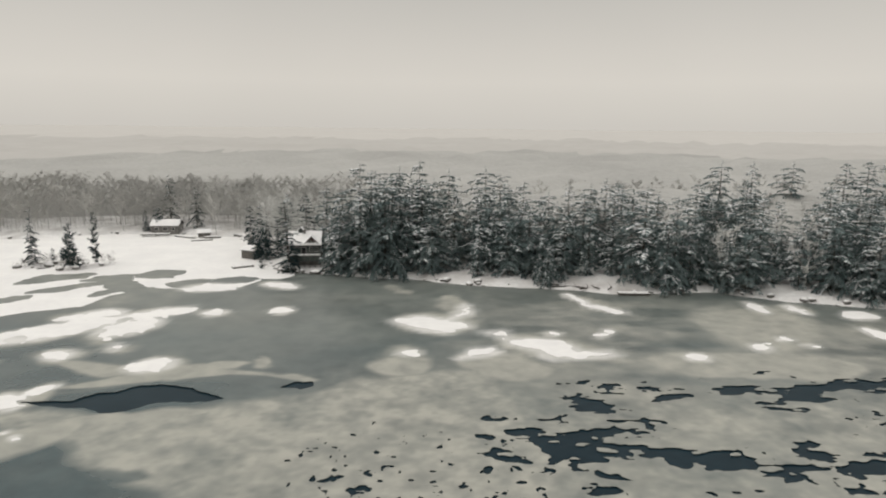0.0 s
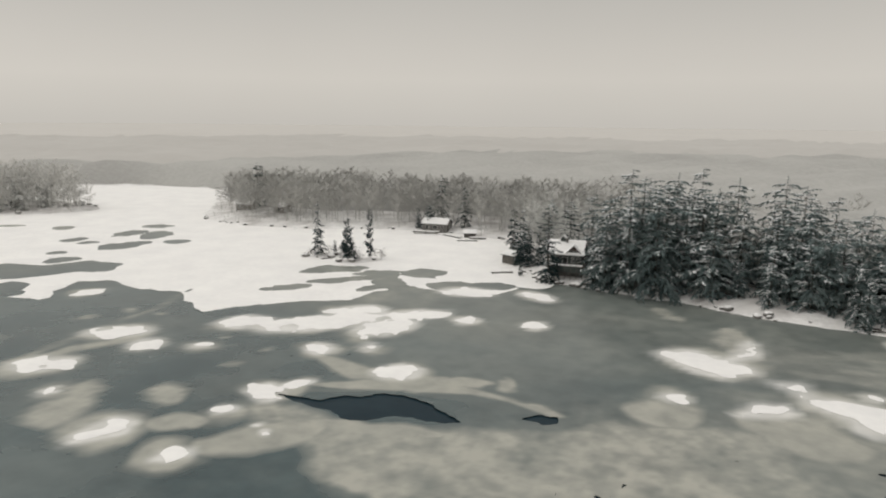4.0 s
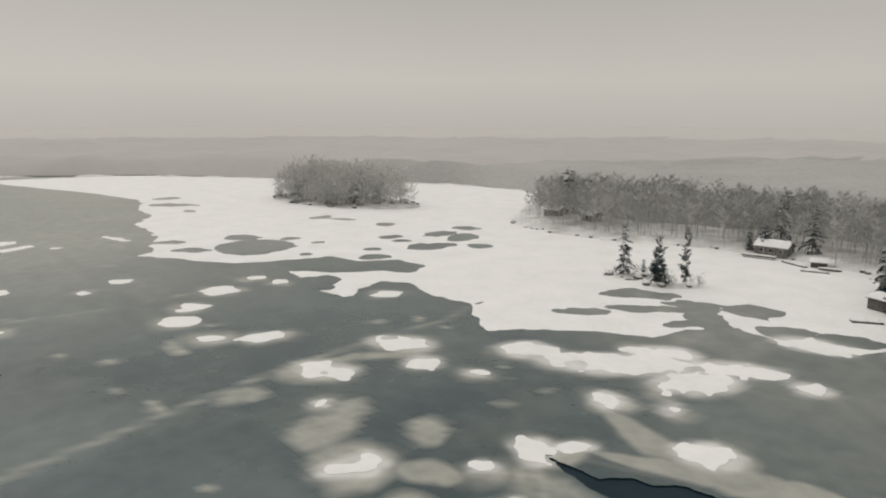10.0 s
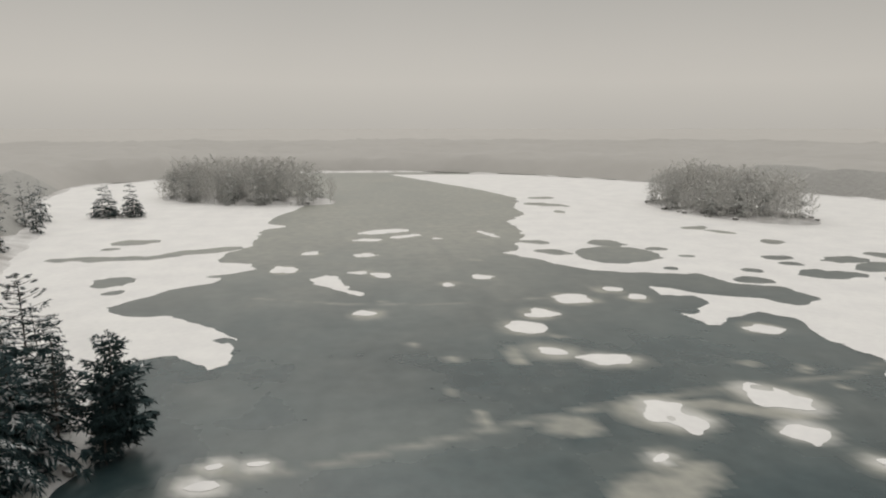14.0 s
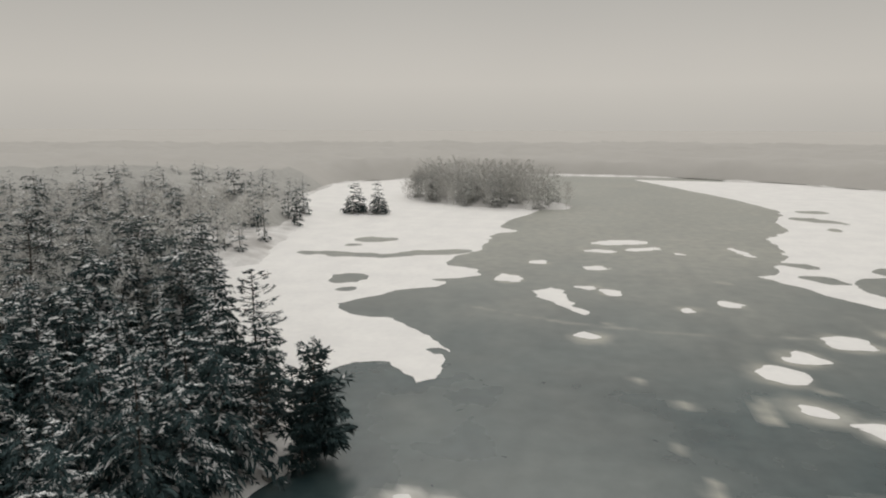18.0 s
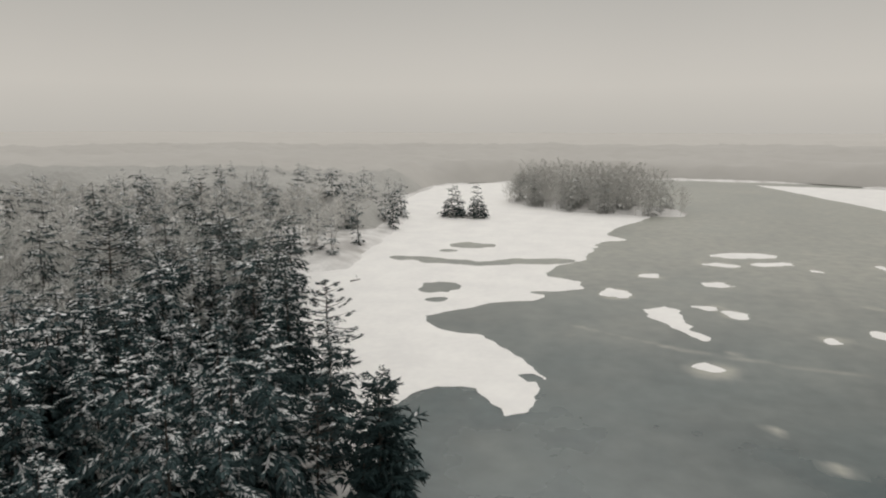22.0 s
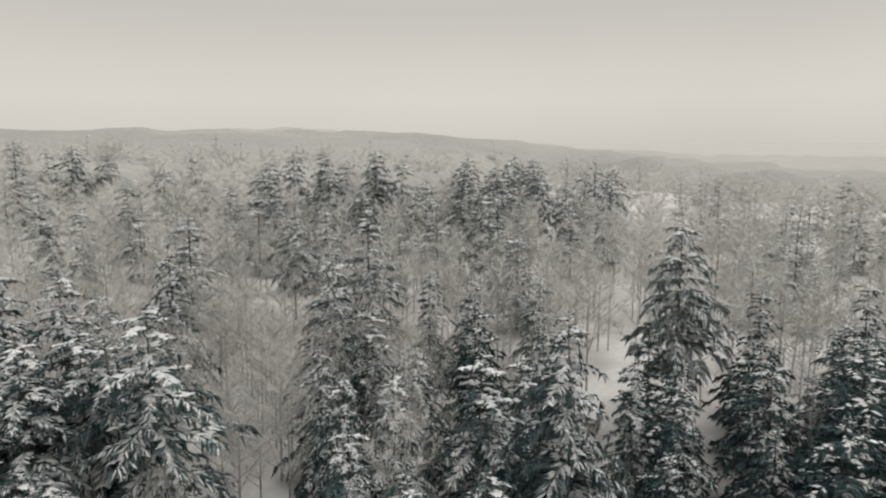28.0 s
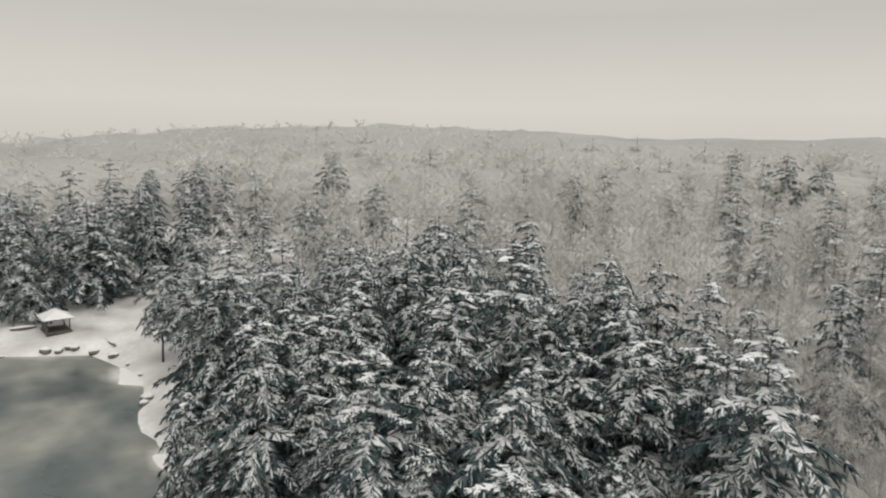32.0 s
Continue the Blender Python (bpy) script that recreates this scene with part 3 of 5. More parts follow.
def lead_side(x, y):
    """Inside the open leads, with broken floes round them."""
    sx, sy = x + 0.7 * rugged(x, y, 2.0, 41), y + 0.7 * rugged(x, y, 2.0, 42)
    d = np.full(np.shape(x), -50.0)
    for e in LEADS:
        d = np.maximum(d, ellipse(e, sx, sy))
    for outline in (MAIN_LEAD, SMALL_LEAD):
        d = np.maximum(d, inside(outline, x + 0.35 * rugged(x, y, 2.0, 41), y + 0.35 * rugged(x, y, 2.0, 42)))
    broken = np.clip((x + 12) / 10, 0, 1)
    d = d + broken * (0.9 * value_noise(x * 0.6, y * 1.4, 1.6, 48) + 0.9 * value_noise(x * 0.6, y * 1.4, 0.8, 49) - 0.3) + 0.35 * value_noise(x, y, 1.8, 50) + 0.2 * value_noise(x, y, 0.9, 66)
    zone = np.full(np.shape(x), -50.0)
    for e in ((38, 86, 26, 4.5, -5), (28, 66, 25, 4.5, -6), (18, 76, 9, 8, 0), (70, 78, 18, 5, -4)):
        zone = np.maximum(zone, ellipse(e, x, y))
    jag = np.abs(value_noise(x * 0.7, y * 1.4, 1.5, 46)) + 0.6 * np.abs(value_noise(x * 0.8, y * 1.3, 0.7, 47))
    shards = rugged(x * 0.7, y * 1.6, 4.2, 43) * 1.4 - 0.75 * jag - 0.1 + np.clip(zone * 0.12, -2, 0.28)
    flecks = rugged(x, y, 1.0, 44) * 1.2 - 0.62 + np.clip(ellipse((0, 64, 17, 9, 0), x, y) * 0.05, -1, 0.12)
    return np.maximum(np.maximum(d, shards), flecks)


def slush_haze_amount(x, y):
    """How far the ice is paled by grey slush, and westward by painted haze, 0 to 1."""
    wx, wy = x + 2.2 * rugged(x, y, 8, 51), y + 2.2 * rugged(x, y, 8, 52)
    d = np.zeros(np.shape(x))
    for e in SLUSH:
        d = np.maximum(d, np.clip(ellipse(e, wx, wy) / (0.32 * min(e[2:4]) + 0.4), 0, 1) * 0.84)
    for e in SPOTS:
        k = ellipse(e, wx, wy)
        d = np.maximum(d, np.clip(1 + k / 3.2, 0, 1) ** 1.5 * 0.8)
    east = np.clip((x + 34) / 30, 0, 1) * np.clip((106 - y) / 26, 0, 1) * np.clip((y - 46 - 10 * rugged(x, y, 22, 53)) / 12, 0.0, 1)
    d = np.maximum(d, east * (0.66 + 0.30 * rugged(x, y, 11, 54) + 0.26 * rugged(x, y, 2.2, 59) + 0.12 * value_noise(x, y, 0.8, 69)))
    band = np.clip((x + 10) / 30, 0, 1) * np.clip((140 - y) / 12, 0, 1)
    d = np.maximum(d, band * np.clip(0.46 + 0.6 * rugged(x, y * 2.0, 14, 55) + 0.15 * rugged(x, y * 2.0, 4, 60), 0, 1))
    for pts in ([(-54.2, 81.8), (-47, 84.4), (-41, 87.6), (-35, 90.4), (-27, 92.2), (-18, 90.5)], [(-84, 28), (-86, 35), (-91, 53), (-96, 71), (-98, 86), (-100, 107), (-104, 116)], [(-158, 17), (-150, 36), (-147, 53), (-148, 78)]):
        for (ax, ay), (bx, by) in zip(pts, pts[1:]):
            t = np.clip(((x - ax) * (bx - ax) + (y - ay) * (by - ay)) / ((bx - ax) ** 2 + (by - ay) ** 2), 0, 1)
            r = np.hypot(x - ax - t * (bx - ax), y - ay - t * (by - ay)) + 0.5 * rugged(x, y, 3, 56)
            d = np.maximum(d, np.clip(1.1 - r, 0, 1) * (0.24 if pts[0][0] == -54.2 else 0.62))
    # first ramp: ice paled westward in place of haze and sky reflection
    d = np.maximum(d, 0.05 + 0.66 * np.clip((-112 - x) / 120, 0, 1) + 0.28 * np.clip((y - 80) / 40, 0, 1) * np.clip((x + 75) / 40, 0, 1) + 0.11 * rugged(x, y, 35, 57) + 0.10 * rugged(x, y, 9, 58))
    d = np.maximum(d, (0.5 + 0.2 * rugged(x, y, 6, 68)) * np.clip((y - 108) / 22, 0, 1) * np.clip((-42 - x) / 15, 0, 1) * np.clip((x + 115) / 15, 0, 1))
    d = np.maximum(d, np.clip(inside(APRON, wx, wy) / 2.5, 0, 1) * (0.72 + 0.22 * rugged(x, y, 6, 62) + 0.24 * rugged(x, y, 2.0, 63) + 0.12 * value_noise(x, y, 0.8, 69)))
    d = d * (1 - 0.75 * np.clip(ellipse((-33, 62.6, 4.0, 1.8, 10), wx, wy) + 0.5, 0, 1))
    d = np.minimum(d, 1 - 0.85 * np.clip(inside(THIN_ICE, x, y) / 0.8 + 0.5, 0, 1))
    return np.clip(d, 0, 1)


def dusting_amount(x, y):
    """Wet snow thinning out round each patch, 0 to 1."""
    wx, wy = x + 1.1 * rugged(x, y, 4, 64), y + 1.1 * rugged(x, y, 4, 65)
    d = np.zeros(np.shape(x))
    for e in SPOTS:
        d = np.maximum(d, np.clip(1 + ellipse(e, wx, wy) / (0.8 + 0.42 * min(e[2:4])), 0, 1) ** 1.7)
    for outline in SNOW_CHAIN:
        d = np.maximum(d, np.clip(0.9 + inside(outline, wx, wy) / 2.0, 0, 1) ** 1.7)
    d = d * np.clip((x + 125) / 40, 0.0, 1) * (0.62 + 0.3 * rugged(x, y, 3, 67))
    return np.clip(d, 0, 1) * (1 - np.clip(inside(MAIN_LEAD, x, y) + 0.6, 0, 1))


def ground_height(x, y):
    """Height of the land; below the ice it drops to the lake bed."""
    d = -water_side(x, y)
    land = 1.3 * (1 - np.exp(-np.maximum(d, 0) / 3.5)) + 0.035 * np.minimum(np.maximum(d - 4, 0), 160)
    land = land + 26 * np.exp(-(((x - 340) / 240) ** 2 + ((y + 110) / 230) ** 2)) * np.clip(d / 80, 0, 1)
    land = land + 20 * np.exp(-(((x - 70) / 210) ** 2 + ((y + 340) / 160) ** 2)) * np.clip(d / 80, 0, 1)
    land = land + 0.5 * rugged(x, y, 14, 61) * np.clip(d / 5, 0, 1)
    return np.where(d > 0, land + 0.02, np.maximum(-2.2, d * 0.45))


def stretched(lo, hi, step, out_lo, out_hi, grow=1.13, widest=90.0):
    """Grid lines: even from lo to hi, wider and wider outside."""
    mid = list(np.arange(lo, hi + step / 2, step))
    for edge, end, sign in ((lo, out_lo, -1), (hi, out_hi, 1)):
        s, p, extra = step, edge, []
        while (p - end) * sign < 0:
            s = min(s * grow, widest)
            p += s * sign
            extra.append(p)
        mid = extra[::-1] + mid if sign < 0 else mid + extra
    return np.array(mid)


def clipped(xs, ys, field, keep_value=0.0):
    """The part of a flat grid where field is positive, cut along its zero line."""
    X, Y = np.meshgrid(xs, ys, indexing="ij")
    f = field(X.ravel(), Y.ravel())
    ny, n = len(ys), X.size
    verts = list(zip(X.ravel().tolist(), Y.ravel().tolist()))
    i, j = np.meshgrid(np.arange(len(xs) - 1), np.arange(ny - 1), indexing="ij")
    a = (i * ny + j).ravel()
    cells = np.stack([a, a + ny, a + ny + 1, a + 1], 1)
    good = f[cells] > keep_value
    full = good.all(1)
    tris = [np.concatenate([cells[full][:, [0, 1, 2]], cells[full][:, [0, 2, 3]]])]
    made, edge_cells = {}, []
    for cell in cells[good.any(1) & ~full].tolist():
        ring = []
        for k in range(4):
            p, q = cell[k], cell[(k + 1) % 4]
            if f[p] > keep_value:
                ring.append(p)
            if (f[p] > keep_value) != (f[q] > keep_value):
                key = (min(p, q), max(p, q))
                if key not in made:
                    t = (keep_value - f[p]) / (f[q] - f[p])
                    made[key] = len(verts)
                    verts.append((verts[p][0] + t * (verts[q][0] - verts[p][0]), verts[p][1] + t * (verts[q][1] - verts[p][1])))
                ring.append(made[key])
        edge_cells += [(ring[0], ring[k], ring[k + 1]) for k in range(1, len(ring) - 1)]
    tris = np.concatenate([tris[0], np.array(edge_cells, int).reshape(-1, 3)])
    used, back = np.unique(tris, return_inverse=True)
    return np.array(verts)[used], back.reshape(-1, 3)


def sheet(name, xy, tris, z, mat, attribute="", values=None, smooth=True):
    me = quick_mesh(name, np.column_stack([xy, z]), tris, mat, smooth)
    if attribute:
        me.attributes.new(attribute, "FLOAT", "POINT").data.foreach_set("value", np.asarray(values, np.float32))
    return new(name, me)


# the land, one sheet to the horizon
gx, gy = stretched(-262, 112, 3.0, -3600, 3600), stretched(-70, 232, 3.0, -3600, 3600)
xy, tris = clipped(gx, gy, lambda x, y: np.ones(len(x)))
gz = ground_height(xy[:, 0], xy[:, 1])
litter = np.clip(0.2 + 0.5 * rugged(xy[:, 0], xy[:, 1], 5, 71) + 0.3 * rugged(xy[:, 0], xy[:, 1], 1.8, 73) + 0.25 * rugged(xy[:, 0], xy[:, 1], 40, 72) - 0.02, 0, 0.6) * (gz > 0.3)
tagged(sheet("ground", xy, tris, gz, GROUND, "litter", litter), "snow-covered forest floor and low hills round the lake", "ground", kind="structure")

# the lake: water, ice with leads cut through it, snow lying on the ice
lx, ly = stretched(-262, 108, 1.0, -560, 130, 1.12, 6.0), stretched(-60, 214, 1.0, -140, 330, 1.12, 6.0)
on_lake = lambda x, y: inside(LAKE, x, y) + 6
xy, tris = clipped(stretched(-560, 130, 10, -561, 131), stretched(-140, 330, 10, -141, 331), on_lake)
tagged(sheet("water", xy, tris, np.full(len(xy), -0.16), WATER), "black open water under the broken lake ice", "water", kind="structure")
near_x, near_y = np.arange(-64, 90.1, 0.36), np.arange(46, 98.1, 0.36)
inner = lambda x, y: np.minimum(np.minimum(x + 64, 90 - x), np.minimum(y - 46, near_y[-1] - y))
ix, iy = stretched(-262, 108, 1.25, -560, 130, 1.12, 8.0), stretched(-60, 214, 1.25, -140, 330, 1.12, 8.0)
for gxs, gys, keep in ((ix, iy, lambda x, y: np.minimum(np.minimum(on_lake(x, y), -inner(x, y)), -lead_side(x, y))), (near_x, near_y, lambda x, y: -lead_side(x, y))):
    xy, tris = clipped(gxs, gys, keep)
    plate = sheet("ice", xy, tris, 0.02 * rugged(xy[:, 0], xy[:, 1], 5, 81) - 0.02, ICE, "slush", slush_haze_amount(xy[:, 0], xy[:, 1]))
    plate.data.attributes.new("dusting", "FLOAT", "POINT").data.foreach_set("value", np.asarray(dusting_amount(xy[:, 0], xy[:, 1]), np.float32))
    tagged(plate, "dark grey lake ice mottled with pale slush, haze-paled westward", "ice", kind="structure")
fine_x, fine_y = np.arange(-112, 70.1, 0.65), np.arange(36, 150.1, 0.6)
close_by = lambda x, y: np.minimum(np.minimum(x - fine_x[0], fine_x[-1] - x), np.minimum(y - fine_y[0], fine_y[-1] - y))
lying = lambda x, y: np.minimum(on_lake(x, y), np.minimum(snow_side(x, y), -lead_side(x, y) - 0.4))
for gxs, gys, keep in ((lx, ly, lambda x, y: np.minimum(lying(x, y), -close_by(x, y))), (fine_x, fine_y, lying)):
    xy, tris = clipped(gxs, gys, keep)
    depth = np.clip(snow_side(xy[:, 0], xy[:, 1]) / 2.0, 0, 1)
    tagged(sheet("lake_snow", xy, tris, 0.012 + 0.09 * depth * (1 + 0.3 * rugged(xy[:, 0], xy[:, 1], 6, 82)), LAKE_SNOW), "fields and patches of white snow lying on the ice", "snow", kind="stuff")


# ---- trees ----
class Heap:
    """Triangles gathered for one mesh."""

    def __init__(self):
        self.v, self.t = [], []

    def kite(self, root, way, side, length, width, sag=0.0, lift=0.0):
        """A narrow spray with a folded middle: four corners, two triangles."""
        n = len(self.v)
        tip = root + way * length + Vector((0, 0, -sag * length + lift))
        mid = root + way * length * 0.45 + Vector((0, 0, lift))
        down = Vector((0, 0, 0.18 * width))
        self.v += [root + Vector((0, 0, lift)), mid + side * width * 0.5 - down, tip, mid - side * width * 0.5 - down]
        self.t += [(n, n + 1, n + 2), (n, n + 2, n + 3)]

    def pad(self, root, way, side, length, width, sag, thick):
        """A long cushion of snow lying on a spray: a raised spine over a lower rim."""
        n = len(self.v)
        tip = root + way * length + Vector((0, 0, -sag * length))
        mid = root.lerp(tip, 0.45)
        up, low = Vector((0, 0, thick)), Vector((0, 0, 0.12 * width))
        self.v += [root, mid + up, tip, mid + side * width * 0.5 - low, mid - side * width * 0.5 - low]
        self.t += [(n, n + 3, n + 1), (n + 1, n + 3, n + 2), (n, n + 1, n + 4), (n + 1, n + 2, n + 4)]

    def tube(self, path, radii, sides=5):
        n, rings = len(self.v), len(path)
        for k, (p, r) in enumerate(zip(path, radii)):
            d = (path[min(k + 1, rings - 1)] - path[max(k - 1, 0)]).normalized()
            a = d.orthogonal().normalized()
            b = d.cross(a)
            self.v += [p + a * r * math.cos(6.2832 * i / sides) + b * r * math.sin(6.2832 * i / sides) for i in range(sides)]
        for k in range(rings - 1):
            for i in range(sides):
                p, q = n + k * sides + i, n + k * sides + (i + 1) % sides
                self.t += [(p, q, q + sides), (p, q + sides, p + sides)]

    def mesh(self, name, mat, smooth=False):
        return quick_mesh(name, [tuple(v) for v in self.v], self.t, mat, smooth)


SNOWIER_SIDE = radians(165)  # western boughs get more snow, exaggerating their brighter, lit side


def conifer_shape(rng, tall, wide, whorls=17, each=6, pairs=5, snowy=0.8, load=0.8, bare=0.05, rise=0.25, droop=0.5, taper=0.75, width=0.34, least=0.35, pad=0.8, under=2, tiers=0.5, flag=0.0, arms=True, spray=0.36):
    """Trunk, needles and snow of a conifer: whorls of bent boughs, each a fan of side sprays, with snow lying along them."""
    trunk, needles, snow = Heap(), Heap(), Heap()
    lean = Vector((rng.uniform(-0.03, 0.03), rng.uniform(-0.03, 0.03), 1)) * tall
    trunk.tube([lean * f - Vector((0, 0, 0.6 if f == 0 else 0)) for f in (0, 0.3, 0.65, 1.0)], [0.011 * tall, 0.008 * tall, 0.0045 * tall, 0.0005 * tall], 6)
    lobe, lobe2, turn = rng.uniform(0, 6.28), rng.uniform(0, 6.28), rng.uniform(0, 6.28)
    for w in range(whorls):
        g = max(0.0, w + rng.uniform(-0.3, 0.3)) / whorls
        turn += rng.uniform(0.3, 0.9)
        count = max(3, round(each * (1.05 - 0.5 * g)) + rng.choice((-1, 0, 0, 1)))
        swell = rng.uniform(1 - 0.45 * tiers, 1 + 0.3 * tiers)
        for k in range(count):
            f = min(0.985, max(bare, bare + (0.99 - bare) * g ** 0.95 + rng.uniform(-0.75, 0.75) / whorls))
            az = turn + 6.2832 * (k + rng.uniform(-0.3, 0.3)) / count
            uneven = 1 + 0.2 * math.sin(az + lobe + 4 * f) + 0.15 * math.sin(2 * az + lobe2 - 7 * f) + flag * math.cos(az)
            full = (1 - f) ** taper * (0.55 + 0.45 * min(1, (f - bare) / 0.2 + 0.2))
            length = max(0.04 * wide + 0.25, wide * full * uneven * swell * rng.uniform(0.62, 1.15)) + 0.35
            out, across = Vector((math.cos(az), math.sin(az), 0)), Vector((-math.sin(az), math.cos(az), 0))
            up = rise * (0.4 + 1.1 * f) + rng.uniform(-0.1, 0.12)
            sag = droop * (1.15 - 0.6 * f) + rng.uniform(-0.12, 0.14)
            heavy = rng.random() < snowy * (0.8 + 0.35 * math.cos(az - SNOWIER_SIDE))
            spot = lambda u: lean * f + out * length * u + Vector((0, 0, length * (up * u - sag * u * u)))
            if arms:
                trunk.tube([spot(0), spot(0.7)], [0.0032 * tall * (1.1 - f), 0.012], 3)
            n = max(2, round(pairs * min(1.0, 0.35 + 0.75 * length / wide)))
            for s in range(2 * n + 1):
                end = s == 2 * n
                u = 0.86 if end else 0.08 + 0.82 * ((s // 2) + rng.uniform(0.1, 0.9)) / n
                at = spot(u)
                hand = rng.uniform(-0.2, 0.2) if end else (1, -1)[s % 2] * rng.uniform(0.55, 1.15)
                way = (out * math.cos(hand) + across * math.sin(hand)).normalized()
                side = Vector((-way.y, way.x, 0))
                size = (spray * length * (1.15 - 0.7 * u) + least) * rng.uniform(0.75, 1.3)
                fall = max(-0.4, 2 * sag * u - up) * rng.uniform(0.5, 1.1) + rng.uniform(0.0, 0.3)
                needles.kite(at, way, side, size, size * width * rng.uniform(0.8, 1.25), fall)
                for _ in range(under):
                    bend = hand + rng.uniform(-0.7, 0.7)
                    low = (out * math.cos(bend) + across * math.sin(bend)).normalized()
                    needles.kite(at + way * size * rng.uniform(0.0, 0.4) - Vector((0, 0, 0.04)), low, Vector((-low.y, low.x, 0)), size * rng.uniform(0.5, 0.9), size * width * 0.6, fall + rng.uniform(0.25, 0.8))
                if heavy and rng.random() < load:
                    snow.pad(at + way * size * 0.03, way, side, pad * size * rng.uniform(0.6, 1.0), pad * size * width * rng.choice((rng.uniform(0.7, 1.2), rng.uniform(0.7, 1.2), rng.uniform(1.2, 2.0))), fall, 0.05 + 0.06 * size)
            if heavy and rng.random() < load:
                snow.pad(spot(0.25) + Vector((0, 0, 0.03)), out, across, length * 0.62, pad * (0.16 + 0.05 * length), (sag * 1.15 - up), 0.07)
    for k in range(16):
        a, f = 2.4 * k, 0.9 + 0.09 * k / 15
        way = Vector((math.cos(a), math.sin(a), 0))
        side, size = Vector((-way.y, way.x, 0)), (0.11 + 0.12 * wide) * (1.15 - (k / 15) * 0.6) * rng.uniform(0.8, 1.2)
        needles.kite(lean * f, (way + Vector((0, 0, 0.1 + 0.9 * k / 15))).normalized(), side, size, size * 0.4, 0.25)
        if rng.random() < snowy * load * 0.8:
            snow.pad(lean * f + way * 0.1, way, side, size * 0.7, size * 0.3, 0.05, 0.08)
    return trunk, needles, snow


def pine_shape(rng, tall, wide, bare=0.35, snowy=0.3, boughs=34, clumps=5, flag=0.0, top=1.0):
    """A white pine: bare below, level boughs of uneven length ending in flat plumes of upswept needles."""
    trunk, needles, snow = Heap(), Heap(), Heap()
    lean = Vector((rng.uniform(-0.04, 0.04), rng.uniform(-0.04, 0.04), 1)) * tall
    trunk.tube([lean * f - Vector((0, 0, 0.6 if f == 0 else 0)) for f in (0, 0.3, 0.65, 1.0)], [0.014 * tall, 0.011 * tall, 0.007 * tall, 0.001 * tall], 6)
    az = rng.uniform(0, 6.28)
    for k in range(boughs):
        g = (k // 4 * 4 + rng.uniform(0, 2.2)) / boughs
        f = bare + (1 - bare) * min(0.98, g)
        az += 1.57 + rng.uniform(-0.5, 0.5)
        shape = math.sin(3.1416 * min(1, 0.3 + 0.68 * g)) ** top
        length = wide * (0.16 + 0.84 * shape) * rng.uniform(0.55, 1.15) * (1 + flag * math.cos(az))
        out, across = Vector((math.cos(az), math.sin(az), 0)), Vector((-math.sin(az), math.cos(az), 0))
        bend = rng.uniform(-0.16, 0.08) + 0.3 * g
        spot = lambda u: lean * f + out * length * u + Vector((0, 0, length * (bend * u + 0.14 * u * u)))
        trunk.tube([spot(0), spot(0.5), spot(1)], [0.0045 * tall, 0.003 * tall, 0.001 * tall], 3)
        heavy = rng.random() < snowy
        for c in range(clumps):
            u = 0.35 + 0.65 * (c + rng.random()) / clumps
            hand = rng.uniform(-1.0, 1.0)
            arm = 0.36 * length * (1.1 - u) + 0.35
            mid = spot(u) + (out * math.cos(hand) + across * math.sin(hand)) * arm
            for _ in range(11):
                h = hand + rng.uniform(-1.5, 1.5)
                way = (out * math.cos(h) + across * math.sin(h) + Vector((0, 0, rng.uniform(0.0, 0.5)))).normalized()
                side = way.cross(Vector((0, 0, 1))).normalized()
                size = rng.uniform(0.6, 1.15) * (0.8 + 0.07 * length)
                needles.kite(mid - way * size * 0.3, way, side, size, size * 0.26, 0.15)
                if heavy and rng.random() < 0.3:
                    snow.kite(mid, way, side, size * 0.6, size * 0.26, 0.15, 0.07)
    return trunk, needles, snow


def hardwood_shape(rng, tall, wide, limbs=9, twigs=9, thin=0.028, low=0.35, each=3, sides=3, reach=1.0):
    """A leafless tree: trunk, limbs and a haze of fine twigs."""
    wood, haze = Heap(), Heap()
    top = Vector((rng.uniform(-0.05, 0.05), rng.uniform(-0.05, 0.05), 1)) * tall
    wood.tube([top * f - Vector((0, 0, 0.5 if f == 0 else 0)) for f in (0, 0.4, 0.75, 1)], [0.010 * tall, 0.0075 * tall, 0.0042 * tall, 0.001 * tall], sides + 1)
    for k in range(limbs):
        f = low + (0.95 - low) * (k + rng.random()) / limbs
        az = 2.4 * k + rng.uniform(-0.5, 0.5)
        out = Vector((math.cos(az), math.sin(az), 0))
        length = wide * rng.uniform(0.7, 1.15) * (1.2 - 0.8 * f)
        steep = rng.uniform(0.55, 1.15)
        a = top * f
        b = a + out * length * 0.55 + Vector((0, 0, length * 0.5 * steep))
        c = a + out * length + Vector((0, 0, length * 1.1 * steep))
        wood.tube([a, b, c], [0.0040 * tall, 0.0026 * tall, 0.0008 * tall], sides)
        for s in range(twigs):
            u = 0.25 + 0.75 * (s + rng.random()) / twigs
            at = a.lerp(b, u / 0.55) if u < 0.55 else b.lerp(c, (u - 0.55) / 0.45)
            for _ in range(each):
                way = (out * rng.uniform(-0.3, 0.9) + Vector((rng.uniform(-0.9, 0.9), rng.uniform(-0.9, 0.9), rng.uniform(0.1, 1.0)))).normalized()
                side = way.orthogonal().normalized()
                haze.kite(at, way, side, reach * rng.uniform(0.7, 1.8) * wide / 3.5, thin * rng.uniform(0.7, 1.6))
    return wood, haze


